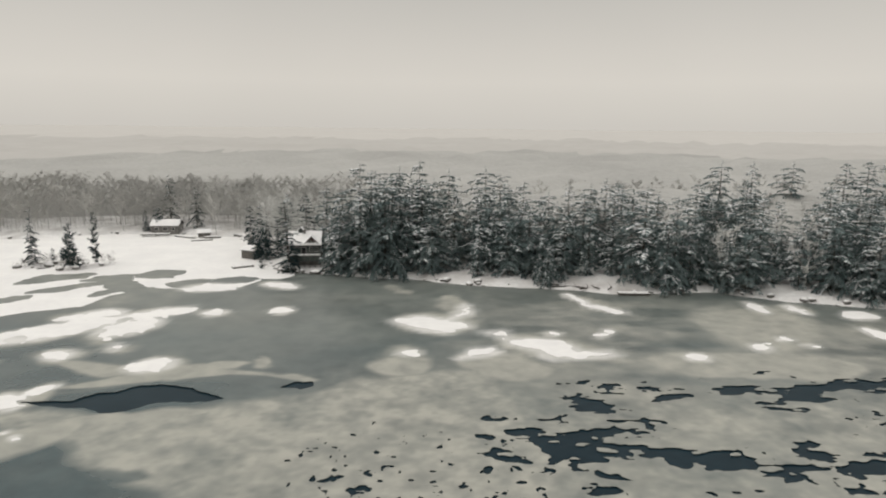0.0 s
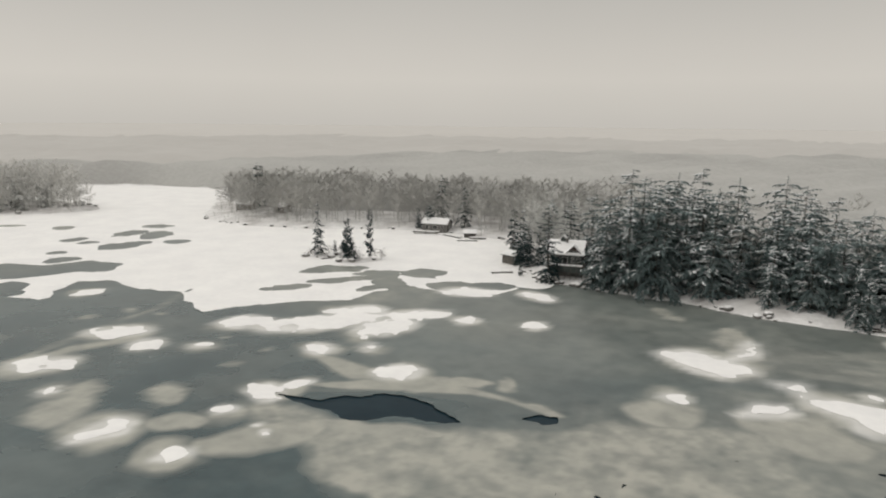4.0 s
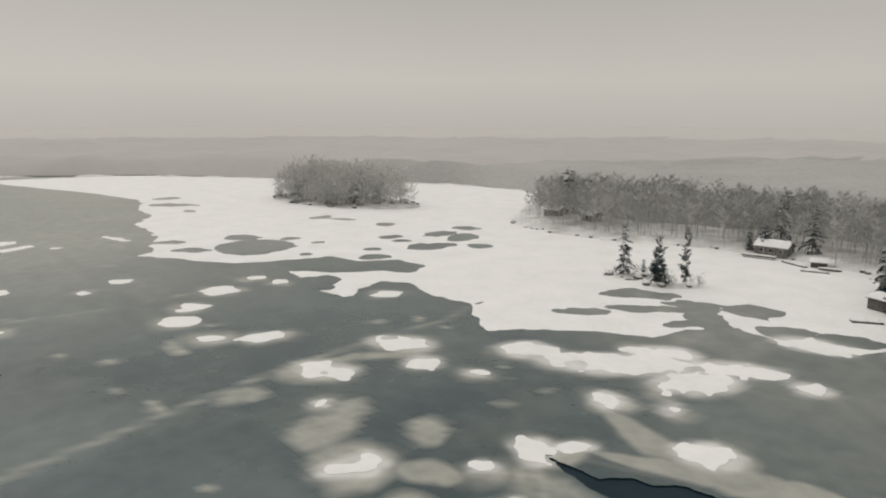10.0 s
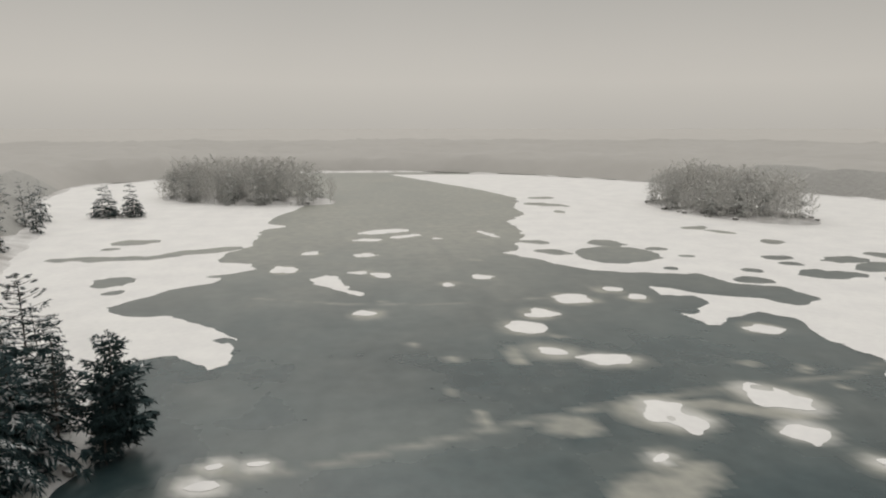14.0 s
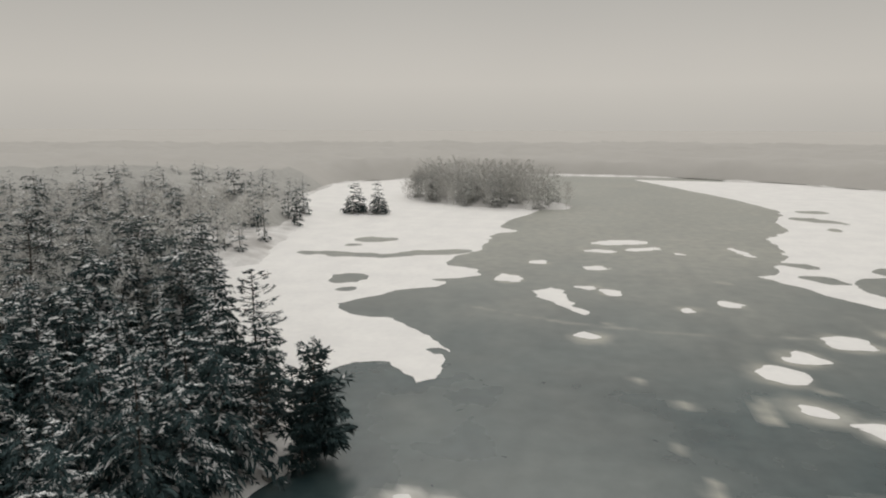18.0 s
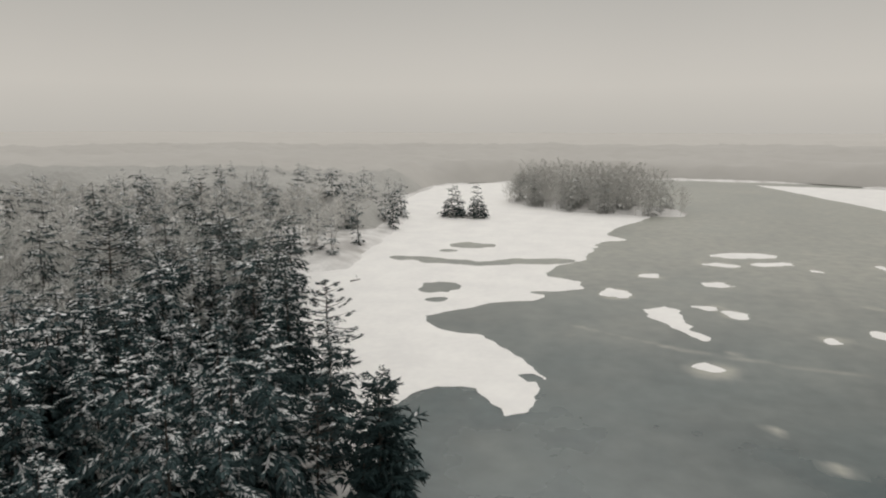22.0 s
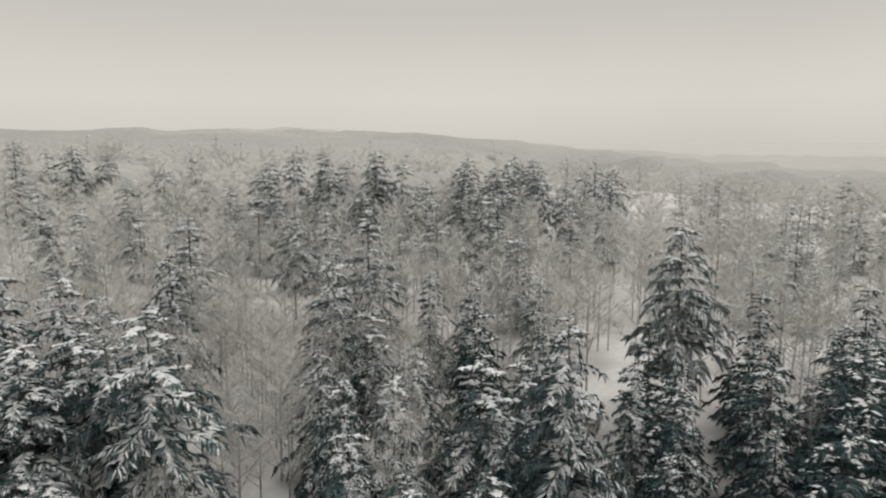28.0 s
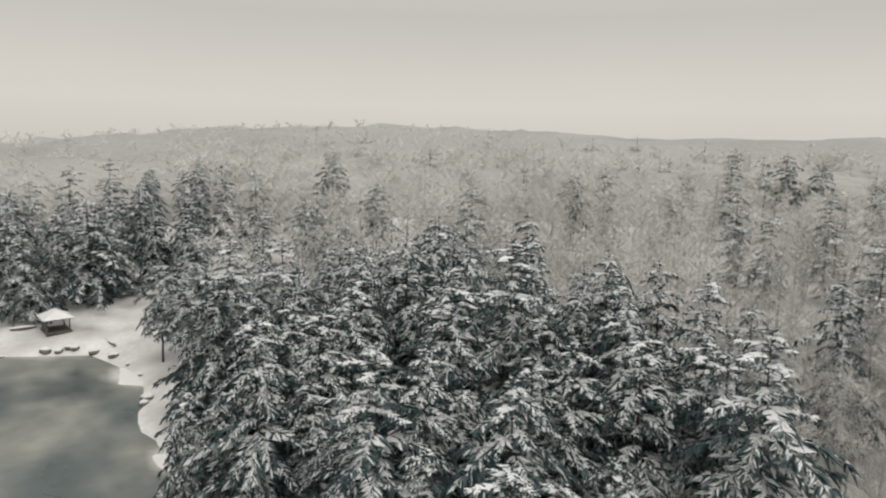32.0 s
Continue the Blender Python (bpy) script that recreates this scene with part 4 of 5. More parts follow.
def tree_template(name, shape, label, category, leaf=NEEDLES):
    """One tree as an empty with its trunk, crown and snow."""
    root = empty(name, pose(0, 0, -500), label, category)
    for piece, heap, mat in zip(("trunk", "crown", "snow_load"), shape, (BARK, leaf, BOUGH_SNOW)):
        if heap.t:
            ob = new(piece, heap.mesh(piece, mat, piece == "snow_load"))
            ob.parent = root
            if piece == "snow_load":
                tagged(ob, "white snow resting on the boughs", kind="stuff")
    return root


def bare_template(name, shape, label, category):
    root = empty(name, pose(0, 0, -500), label, category)
    for piece, heap, mat in zip(("trunk", "crown"), shape, (HARDWOOD, NEAR_TWIGS)):
        ob = new(piece, heap.mesh(piece, mat))
        ob.parent = root
    return root


rng = random.Random(11)
SPRUCE_LABEL = "dark green spruce laden with fresh snow"
SHORE_LABEL = "dark conifer on the shore with a little snow"
WOODS_LABEL = "spruce of the woods with thick snow on its boughs"
NEAR = [tree_template("spruce", conifer_shape(rng, 20, 1.14 * w, 19, 7, 9, 1.0, 0.9, 0.02, 0.14, d, t, 0.42, 0.32, 1.0, 1, 0.9, spray=0.19), SPRUCE_LABEL, "spruce", LADEN_NEEDLES) for w, d, t in ((5.6, 0.60, 0.62), (5.2, 0.72, 0.56), (6.2, 0.55, 0.58), (4.8, 0.70, 0.7), (5.8, 0.8, 0.5))]
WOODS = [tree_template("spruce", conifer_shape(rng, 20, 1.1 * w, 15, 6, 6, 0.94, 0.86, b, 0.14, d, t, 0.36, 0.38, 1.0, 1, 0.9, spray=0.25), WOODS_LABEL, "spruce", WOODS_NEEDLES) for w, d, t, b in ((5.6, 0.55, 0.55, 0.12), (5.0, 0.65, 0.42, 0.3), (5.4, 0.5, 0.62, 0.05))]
HEAVY = [tree_template("hemlock", conifer_shape(rng, 20, w, 16, 6, 8, 0.70, 0.58, 0.02, 0.24, d, t, 0.30, 0.38, 1.1, 1, 1.0, spray=0.19), "haze-paled green hemlock with snow on its boughs", "hemlock", HAZY_GREEN_NEEDLES) for w, d, t in ((6.6, 0.5, 0.5), (6.0, 0.62, 0.42), (5.4, 0.55, 0.62), (7.0, 0.45, 0.38))]
LIGHT = [tree_template("fir", conifer_shape(rng, 20, w, 17, 6, 7, 0.6, 0.55, 0.04, 0.22, d, t, 0.34, 0.34, 0.8, 1, 0.8, spray=0.24), SHORE_LABEL, "fir", SHORE_NEEDLES) for w, d, t in ((6.0, 0.42, 0.62), (5.2, 0.5, 0.66), (7.0, 0.36, 0.5), (4.0, 0.45, 0.75))]
DUSKY = [tree_template("spruce", conifer_shape(rng, 20, w, 18, 6, 7, 0.92, 0.66, 0.03, 0.18, d, t, 0.36, 0.34, 0.9, 1, 0.9, spray=0.22), "dark spruce with fingers of snow on its boughs", "spruce", DUSKY_NEEDLES) for w, d, t in ((6.0, 0.55, 0.6), (5.4, 0.65, 0.66), (6.6, 0.5, 0.5))]
MISTY = [tree_template("fir", conifer_shape(rng, 20, w, 13, 5, 4, 0.6, 0.5, 0.06, 0.32, d, t, 0.34, 0.4, 0.75, 1, 0.9), "haze-paled conifer of the cove with a little snow", "fir", COVE_NEEDLES) for w, d, t in ((6.0, 0.42, 0.55), (5.2, 0.5, 0.66), (7.0, 0.36, 0.42))]
BUSHY = [tree_template("pine", conifer_shape(rng, 20, w, 13, 6, 6, 0.3, 0.3, 0.08, 0.62, 0.2, t, 0.24, 0.46, 0.5, 3, 1.0), "dark bushy pine leaning over the ice", "pine", SHORE_NEEDLES) for w, t in ((5.4, 0.7), (6.0, 0.6))]
PINES = [tree_template("pine", pine_shape(rng, 20, w, b, s, 44, 7, fl, tp), "tall white pine with a bare lower trunk", "pine", SHORE_NEEDLES) for w, b, s, fl, tp in ((4.6, 0.3, 0.2, 0.35, 0.8), (5.2, 0.4, 0.5, 0.0, 0.7), (4.2, 0.35, 0.4, 0.2, 0.9))]
BARE = [bare_template("bare_tree", hardwood_shape(rng, 14, w, 15, 11, 0.030, 0.25, 4, 3, 1.2), "leafless grey hardwood with haze-paled twigs", "bare tree") for w in (4.2, 5.2, 3.6)]
FAR_BARE = [bare_template("bare_tree", hardwood_shape(rng, 14, w, 10, 9, 0.06, 0.3, 3, 3, 1.1), "leafless grey hardwood on the far point", "bare tree") for w in (4.0, 5.0)]

PLACED = []
CLEARINGS = [(33, 143.5, 9.5, 5, -4), (9.5, 147.5, 2.6, 3.5, 0), (-6.5, 153, 2.0, 3, 0), (72, 137, 2.5, 4, 0), (-39, -10, 4, 8, 10), (-33, 160, 6, 5, 0), (-111.0, -4.0, 5.5, 4.5, 30), (-101, 4.5, 6, 3.5, 35)]


def height_at(x, y):
    return float(ground_height(np.array([float(x)]), np.array([float(y)]))[0])


def plant(choice, x, y, tall, base=20.0, group="", lean=(0, 0), slim=1.0):
    """Stands a copy of a tree on the ground."""
    s = tall / base
    m = Matrix.Translation((x, y, height_at(x, y) - 0.1)) @ pose(0, 0, 0, lean[0], lean[1], rng.uniform(-60, 60)) @ Matrix.Diagonal((s * slim * rng.uniform(0.9, 1.14), s * slim * rng.uniform(0.9, 1.14), s, 1))
    ob = copy_thing(choice, m)
    if group:
        ob["group"] = group
    PLACED.append((x, y))
    return ob


def free(x, y, gap):
    if any(ellipse(e, np.array([x]), np.array([y]))[0] > 0 for e in CLEARINGS):
        return False
    return all((x - a) ** 2 + (y - b) ** 2 > gap * gap for a, b in PLACED)


def scatter(kinds, count, x0, x1, y0, y1, low, high, gap, base=20.0, group="", shore=1.5):
    """Plants count trees within a stretch of the plan, on dry land, no closer than gap."""
    done = tries = 0
    while done < count and tries < count * 40:
        tries += 1
        x, y = rng.uniform(x0, x1), rng.uniform(y0, y1)
        if free(x, y, gap) and water_side(np.array([x]), np.array([y]))[0] < -shore:
            plant(rng.choice(kinds), x, y, rng.uniform(low, high), base, group)
            done += 1


# conifers that stand out singly on the south shore
for kind, x, y, tall in ((PINES[0], -113.3, -5.5, 15.5), (BUSHY[0], -94.0, 10.8, 12.6), (BUSHY[1], -91.7, 11.9, 13.6), (BUSHY[0], -89.2, 11.4, 10.2), (PINES[2], -88.5, 7.4, 11.0), (LIGHT[2], -79.4, -16.2, 17), (LIGHT[0], -94, -16.8, 16), (NEAR[1], -60, -11.9, 20.5),
                         (NEAR[2], -53.4, -15.5, 16), (LIGHT[1], -86.2, -15.8, 16.5), (PINES[1], -116.5, -44.4, 19), (WOODS[1], -72, -38.3, 22), (PINES[2], -192, -90, 18),
                         (NEAR[0], -11, -1.5, 20.5), (NEAR[2], -24.6, -13.9, 17.5), (NEAR[0], -36.5, -36.9, 13), (NEAR[2], -41.6, -33.9, 13), (NEAR[4], -43.5, -17.2, 13.5), (LIGHT[2], -52.2, -34.3, 14), (NEAR[3], -45.8, -44.8, 14), (NEAR[1], -39.5, -24, 12.5), (NEAR[2], -56.2, -27, 11.5), (LIGHT[0], -68.7, -34.6, 12.5), (NEAR[0], -50.4, -47.8, 13), (WOODS[0], -14, -51, 18), (NEAR[1], -22, -5, 18), (NEAR[3], -19, -38, 17), (NEAR[2], -7.8, -8.8, 22),
                         (NEAR[0], -23.5, -9.5, 18.5), (NEAR[1], -37.3, -36.8, 16.5), (WOODS[2], -36, -56.5, 19)):
    plant(kind, x, y, tall, group="conifers of the south shore")
scatter(NEAR, 84, -32, 26, -26, 17, 10.5, 20.5, 2.6, group="conifers of the south shore", shore=0.3)
scatter(LIGHT + DUSKY + PINES[:1], 44, -122, -84, -36, 9, 12, 17.5, 3.0, group="conifers of the south shore", shore=2.2)
scatter(DUSKY, 18, -90, -76, -40, 8, 11, 17, 3.4, group="conifers of the south shore", shore=1.0)
scatter(DUSKY, 7, -76, -66, -30, 8, 9, 15, 4.5, group="conifers of the south shore", shore=0.5)
scatter(NEAR, 13, -66, -46, -32, 8, 9, 16, 4.2, group="conifers of the south shore", shore=0.5)
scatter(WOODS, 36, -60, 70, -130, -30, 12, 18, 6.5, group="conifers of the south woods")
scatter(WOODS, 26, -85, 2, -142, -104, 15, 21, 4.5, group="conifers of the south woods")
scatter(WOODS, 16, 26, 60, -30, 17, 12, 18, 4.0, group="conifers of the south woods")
scatter(NEAR + WOODS, 20, 70, 104, 4, 62, 14, 21, 3.6, group="conifers of the eastern cove", shore=3.0)
scatter(WOODS + HEAVY[:1], 24, 68, 135, -30, 75, 14, 20, 4.5, group="conifers of the eastern cove", shore=2.0)
scatter(MISTY, 26, -172, -118, -70, -12, 13, 18, 3.4, group="conifers of the south woods", shore=0.6)
scatter(MISTY, 24, -290, -125, -140, -25, 12, 18, 4.5, group="conifers of the south woods", shore=0.6)
# the north shore wood beside the cottage
scatter(HEAVY, 40, -24, 106, 127, 159, 7, 16, 2.8, group="conifers of the north shore", shore=0.0)
scatter(HEAVY, 46, -24, 106, 129, 166, 14, 20, 3.4, group="conifers of the north shore", shore=2.5)
scatter(HEAVY, 12, -25, 2, 155, 176, 20, 24, 3.2, group="conifers of the north shore", shore=2.5)
scatter(HEAVY, 26, -24, 130, 145, 185, 16, 23, 4.2, group="conifers of the north shore")
# about the cottage and on the islets
for kind, x, y, tall in ((LIGHT[3], -45.2, 169, 12.2), (LIGHT[1], -48.3, 172, 8.5), (LIGHT[3], -42.3, 169.5, 9.5), (PINES[0], -40.5, 172, 13.5), (LIGHT[1], -36.6, 157.0, 13.5), (LIGHT[3], -44.4, 161.2, 5.0), (LIGHT[1], -47, 175, 9.0), (HEAVY[2], -26.6, 157.0, 12.0), (HEAVY[0], -24.0, 156.6, 15.0), (HEAVY[1], -24.5, 163, 19.0), (HEAVY[0], -30.5, 174, 17.0), (LIGHT[0], -36, 176, 15), (LIGHT[3], -50, 182, 13), (LIGHT[1], -55, 190, 12), (HEAVY[2], -43, 184, 15),
                         (MISTY[1], -80, 217, 13), (MISTY[0], -172, 228, 18), (MISTY[1], -92, 226, 16), (LIGHT[1], -95, 213, 7), (LIGHT[2], -91.5, 214, 8)):
    plant(kind, x, y, tall, group="conifers about the cottage")
for kind, x, y, tall, slim in ((LIGHT[3], -100.0, 160.8, 14.4, 0.8), (BUSHY[1], -89.0, 157.6, 10.8, 0.62), (BUSHY[0], -86.0, 164.0, 12.8, 0.55), (BUSHY[0], -97.2, 164.8, 3.6, 1.0), (BUSHY[1], -95.0, 165.4, 3.8, 1.0), (BUSHY[0], -93.2, 164.2, 3.2, 1.0), (LIGHT[2], -88.0, 158.6, 5.0, 0.8)):
    plant(kind, x, y, tall, group="conifers of the islet", slim=slim)
for kind, x, y, tall in ((MISTY[2], -290.0, -51.0, 12.0), (MISTY[0], -290.5, -40.5, 13.0), (MISTY[2], -291, -42.5, 8), (LIGHT[2], -290, -48, 8), (LIGHT[2], -291, -54, 6), (LIGHT[2], -290, -38, 6), (LIGHT[2], -290, -46.5, 4)):
    plant(kind, x, y, tall, group="conifers of the far islet")
# leafless trees among them
scatter(BARE, 110, -64, 8, -96, -28, 6, 12, 2.8, 14, "leafless trees of the south woods")
scatter(BARE, 80, -40, 24, -50, -6, 7, 12, 2.6, 14, "leafless trees of the south woods")
scatter(BARE, 80, -110, 60, -80, 8, 8, 14, 3.0, 14, "leafless trees of the south woods")
scatter(FAR_BARE, 60, -175, -58, 203, 240, 7, 12, 3.4, 14, "leafless trees of the far point")


def joined_wood(name, spots, shapes, mats, label, category):
    """One mesh for each material of a wood that nobody could count."""
    packs = [[(np.array([tuple(v) for v in h.v]), np.array(h.t)) for h in s] for s in shapes]
    for slot, mat in enumerate(mats):
        vs, ts, n = [], [], 0
        for k, (x, y, z, s, a) in enumerate(spots):
            v, t = packs[k % len(packs)][slot]
            if not len(t):
                continue
            c, q = math.cos(a) * s, math.sin(a) * s
            vs.append(np.column_stack([v[:, 0] * c - v[:, 1] * q + x, v[:, 0] * q + v[:, 1] * c + y, v[:, 2] * s + z]))
            ts.append(t + n)
            n += len(v)
        if vs:
            tagged(new(name, quick_mesh(name, np.concatenate(vs), np.concatenate(ts), mat)), label, category, kind="stuff")


def spots_in(count, x0, x1, y0, y1, low, high, base, shore=2.0, test=None):
    """Random standing places on land: x, y, ground, scale and turn."""
    r = np.random.RandomState(int(count + abs(x0) + abs(y0)))
    x, y = r.uniform(x0, x1, count * 5), r.uniform(y0, y1, count * 5)
    ok = water_side(x, y) < -shore
    if test is not None:
        ok &= test(x, y)
    x, y = x[ok][:count], y[ok][:count]
    z = ground_height(x, y) - 0.15
    return list(zip(x, y, z, r.uniform(low, high, len(x)) / base, r.uniform(0, 6.28, len(x))))


thin = random.Random(5)
far_conifers = [conifer_shape(thin, 18, w, 9, 5, 3, 0.7, 0.6, 0.04, 0.3, 0.45, 0.6, 0.5, 0.6, 0.9, 0, 0.8, arms=False) for w in (4.6, 5.4, 4.0)]
mid_hardwoods = [hardwood_shape(thin, 13, w, 8, 8, 0.11, 0.25, 3, 2) for w in (3.6, 4.4, 4.0)]
island_trees = [hardwood_shape(thin, 13, w, 12, 6, 0.17, 0.06, 3, 2, 0.48) for w in (4.2, 5.0, 4.6)]
far_hardwoods = [hardwood_shape(thin, 13, w, 8, 8, 0.15, 0.2, 3, 2, 1.0) for w in (4.2, 5.2, 4.6)]
point_trees = [hardwood_shape(thin, 13, w, 10, 8, 0.17, 0.3, 3, 2, 0.68) for w in (4.0, 5.0, 4.4)]
bushes = [hardwood_shape(thin, 4.0, w, 7, 6, 0.035, 0.05, 3, 2, 0.7) for w in (2.2, 2.8)]
on_island = lambda k: (lambda x, y: ellipse(ISLANDS[k], x, y) > 0.5)
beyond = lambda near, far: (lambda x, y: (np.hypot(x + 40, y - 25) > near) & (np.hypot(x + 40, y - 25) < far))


def domed(spots, k):
    """Lower trees towards an island's rim."""
    deep = ellipse(ISLANDS[k], np.array([p[0] for p in spots]), np.array([p[1] for p in spots]))
    return [(x, y, z, s * (0.5 + 0.5 * min(1.0, d / 12)), a) for (x, y, z, s, a), d in zip(spots, deep)]


# on the islands wood, needles and snow all carry painted haze
joined_wood("island_hardwoods", domed(spots_in(210, -316, -228, 168, 216, 14, 18, 13, 0.3, on_island(0)), 0) + domed(spots_in(210, -400, -296, -60, 50, 14, 18, 13, 0.3, on_island(1)), 1), island_trees, (ISLAND_TWIGS, ISLAND_TWIGS), "grey haze-tinted trees crowding the lake islands", "woods")
joined_wood("island_conifers", spots_in(40, -316, -228, 168, 216, 8, 17, 18, 0.0, on_island(0)) + spots_in(45, -400, -296, -60, 50, 9, 18, 18, 0.0, on_island(1)), far_conifers, (HAZED_NEEDLES, HAZED_NEEDLES, ISLAND_TWIGS), "haze-tinted conifers crowding the lake islands", "woods")
# leafless woods: the hazier the stand, the paler its twig colour
joined_wood("point_hardwoods", spots_in(640, -235, -30, 203, 262, 8.5, 12.5, 13, 7), point_trees, (POINT_TWIGS, POINT_TWIGS), "leafless haze-tinted woods behind the far point", "woods")
joined_wood("north_hardwoods", spots_in(330, -30, 230, 150, 235, 9, 12.5, 13, 14), point_trees, (POINT_TWIGS, POINT_TWIGS), "leafless haze-tinted woods behind the north shore", "woods")
joined_wood("south_hardwoods", spots_in(470, -160, 110, -130, -4, 9, 14, 13, 5, beyond(78, 145)), mid_hardwoods, (HARDWOOD, GREY_TWIGS), "leafless haze-tinted woods behind the south shore", "woods")
joined_wood("south_far_hardwoods", spots_in(820, -330, 230, -230, 0, 9, 13, 13, 8, beyond(125, 235)), far_hardwoods, (HAZED_TWIGS, HAZED_TWIGS), "leafless haze-tinted woods on the south hills", "woods")
joined_wood("east_hardwoods", spots_in(500, 62, 330, -130, 170, 9, 13, 13, 6, beyond(105, 370)), far_hardwoods, (HAZED_TWIGS, HAZED_TWIGS), "leafless haze-tinted woods beyond the eastern cove", "woods")
joined_wood("cottage_woods", spots_in(170, -66, 4, 166, 216, 8, 13, 13, 6), mid_hardwoods, (HARDWOOD, GREY_TWIGS), "leafless woods behind the cottage", "woods")
joined_wood("south_brush", spots_in(260, -130, 80, -85, 10, 2, 5, 4, 2) + spots_in(210, -52, 8, -64, -20, 2.5, 6, 4, 2), bushes, (HARDWOOD, NEAR_TWIGS), "bare haze-paled saplings under the south woods", "brush")
joined_wood("point_brush", spots_in(160, -185, -58, 196, 222, 1.5, 3.5, 4, 0.8), bushes, (HARDWOOD, GREY_TWIGS), "bare brush along the far shore", "brush")
on_islets = lambda x, y: np.maximum(np.maximum(ellipse(ISLANDS[2], x, y), ellipse(ISLANDS[3], x, y)), ellipse(ISLANDS[4], x, y)) > 0
joined_wood("islet_brush", spots_in(70, -106, -78, 154, 170, 1.0, 2.4, 4, -0.8, on_islets) + spots_in(20, -296, -285, -58, -34, 1.5, 2.6, 4, -0.4, on_islets), bushes, (BARK, BARK), "low bare brush on the islets", "brush")
joined_wood("south_conifers", spots_in(130, -120, 330, -300, -40, 12, 16, 18, 4, beyond(110, 250)), far_conifers, (BARK, HAZED_NEEDLES, BOUGH_SNOW), "snowy conifers scattered through the south woods", "woods")
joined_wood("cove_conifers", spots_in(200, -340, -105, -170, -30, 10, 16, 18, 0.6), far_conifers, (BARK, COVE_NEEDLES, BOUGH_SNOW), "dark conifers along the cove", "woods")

# the canopy of the woods beyond, rough as treetops, falling to the ground at its edge
cx, cy = stretched(-700, 520, 12, -3400, 3400, 1.06, 70), stretched(-560, 520, 12, -3400, 3400, 1.06, 70)


def wood_edge(x, y):
    """How far a place lies inside the woods beyond."""
    shore = -inside(LAKE, x, y)
    away = np.maximum(np.hypot(x + 40, y - 60) - 300, np.minimum(-235 - x, shore - 6))
    away = np.maximum(away, np.minimum(y - 150, shore - 30))
    away = np.maximum(away, np.minimum(np.minimum(-y, x + 60), np.hypot(x + 40, y - 25) - 160))
    away = np.maximum(away, np.minimum(x - 130, shore - 30))
    return np.minimum(shore - 3, away)


xy, tris = clipped(cx, cy, wood_edge)
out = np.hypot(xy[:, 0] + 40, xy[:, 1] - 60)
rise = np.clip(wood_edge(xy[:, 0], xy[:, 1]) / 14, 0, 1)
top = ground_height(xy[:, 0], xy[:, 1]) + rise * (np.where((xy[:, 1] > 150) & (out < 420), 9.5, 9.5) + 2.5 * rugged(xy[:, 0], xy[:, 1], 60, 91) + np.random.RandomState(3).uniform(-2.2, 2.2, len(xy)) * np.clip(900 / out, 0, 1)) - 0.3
# split by distance so the farther rings take the hazier colours
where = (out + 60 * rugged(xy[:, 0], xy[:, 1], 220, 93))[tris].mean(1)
for name, mat, near, far, label in (("hill_woods", HILL_WOODS, -200, 400, "woods on the slopes behind the shores, lightly tinted for haze"), ("ridge_woods", RIDGE_WOODS, 400, 860, "woods on the next rise, tinted paler for haze"), ("far_woods", FAR_WOODS, 860, 9000, "woods on the low far hills, tinted palest for haze")):
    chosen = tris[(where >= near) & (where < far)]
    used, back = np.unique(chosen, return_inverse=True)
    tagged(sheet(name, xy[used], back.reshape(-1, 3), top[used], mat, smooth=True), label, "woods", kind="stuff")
for t in NEAR + BUSHY + HEAVY + LIGHT + DUSKY + MISTY + PINES + WOODS + BARE + FAR_BARE:
    for ob in (*t.children_recursive, t):
        bpy.data.objects.remove(ob)


# ---- buildings, docks and stones ----
def window(parent, x, y, z, w, h):
    """A framed pane with a cross bar, set on a wall that faces -y."""
    fr = part("window", block((w + 0.24, 0.08, h + 0.24), (x, y - 0.03, z), 0.02), TRIM, parent, "pale window frame")
    part("pane", block((w, 0.05, h), (x, y - 0.065, z), 0), GLASS, fr, "dark glass")
    part("mullion", block((0.05, 0.03, h), (x, y - 0.10, z), 0), TRIM, fr)
    return fr


def slope(x0, x1, z0, z1, y0, y1, thick):
    """A roof slab from (x0, z0) to (x1, z1), running along y."""
    return prism([(x0, z0), (x1, z1), (x1, z1 + thick), (x0, z0 + thick)], y1 - y0, y0)


def turned_to_x(bm):
    """Swaps the run of a prism from y to x."""
    for v in bm.verts:
        v.co = Vector((v.co.y, v.co.x, v.co.z))
    bmesh.ops.recalc_face_normals(bm, faces=bm.faces)
    return bm


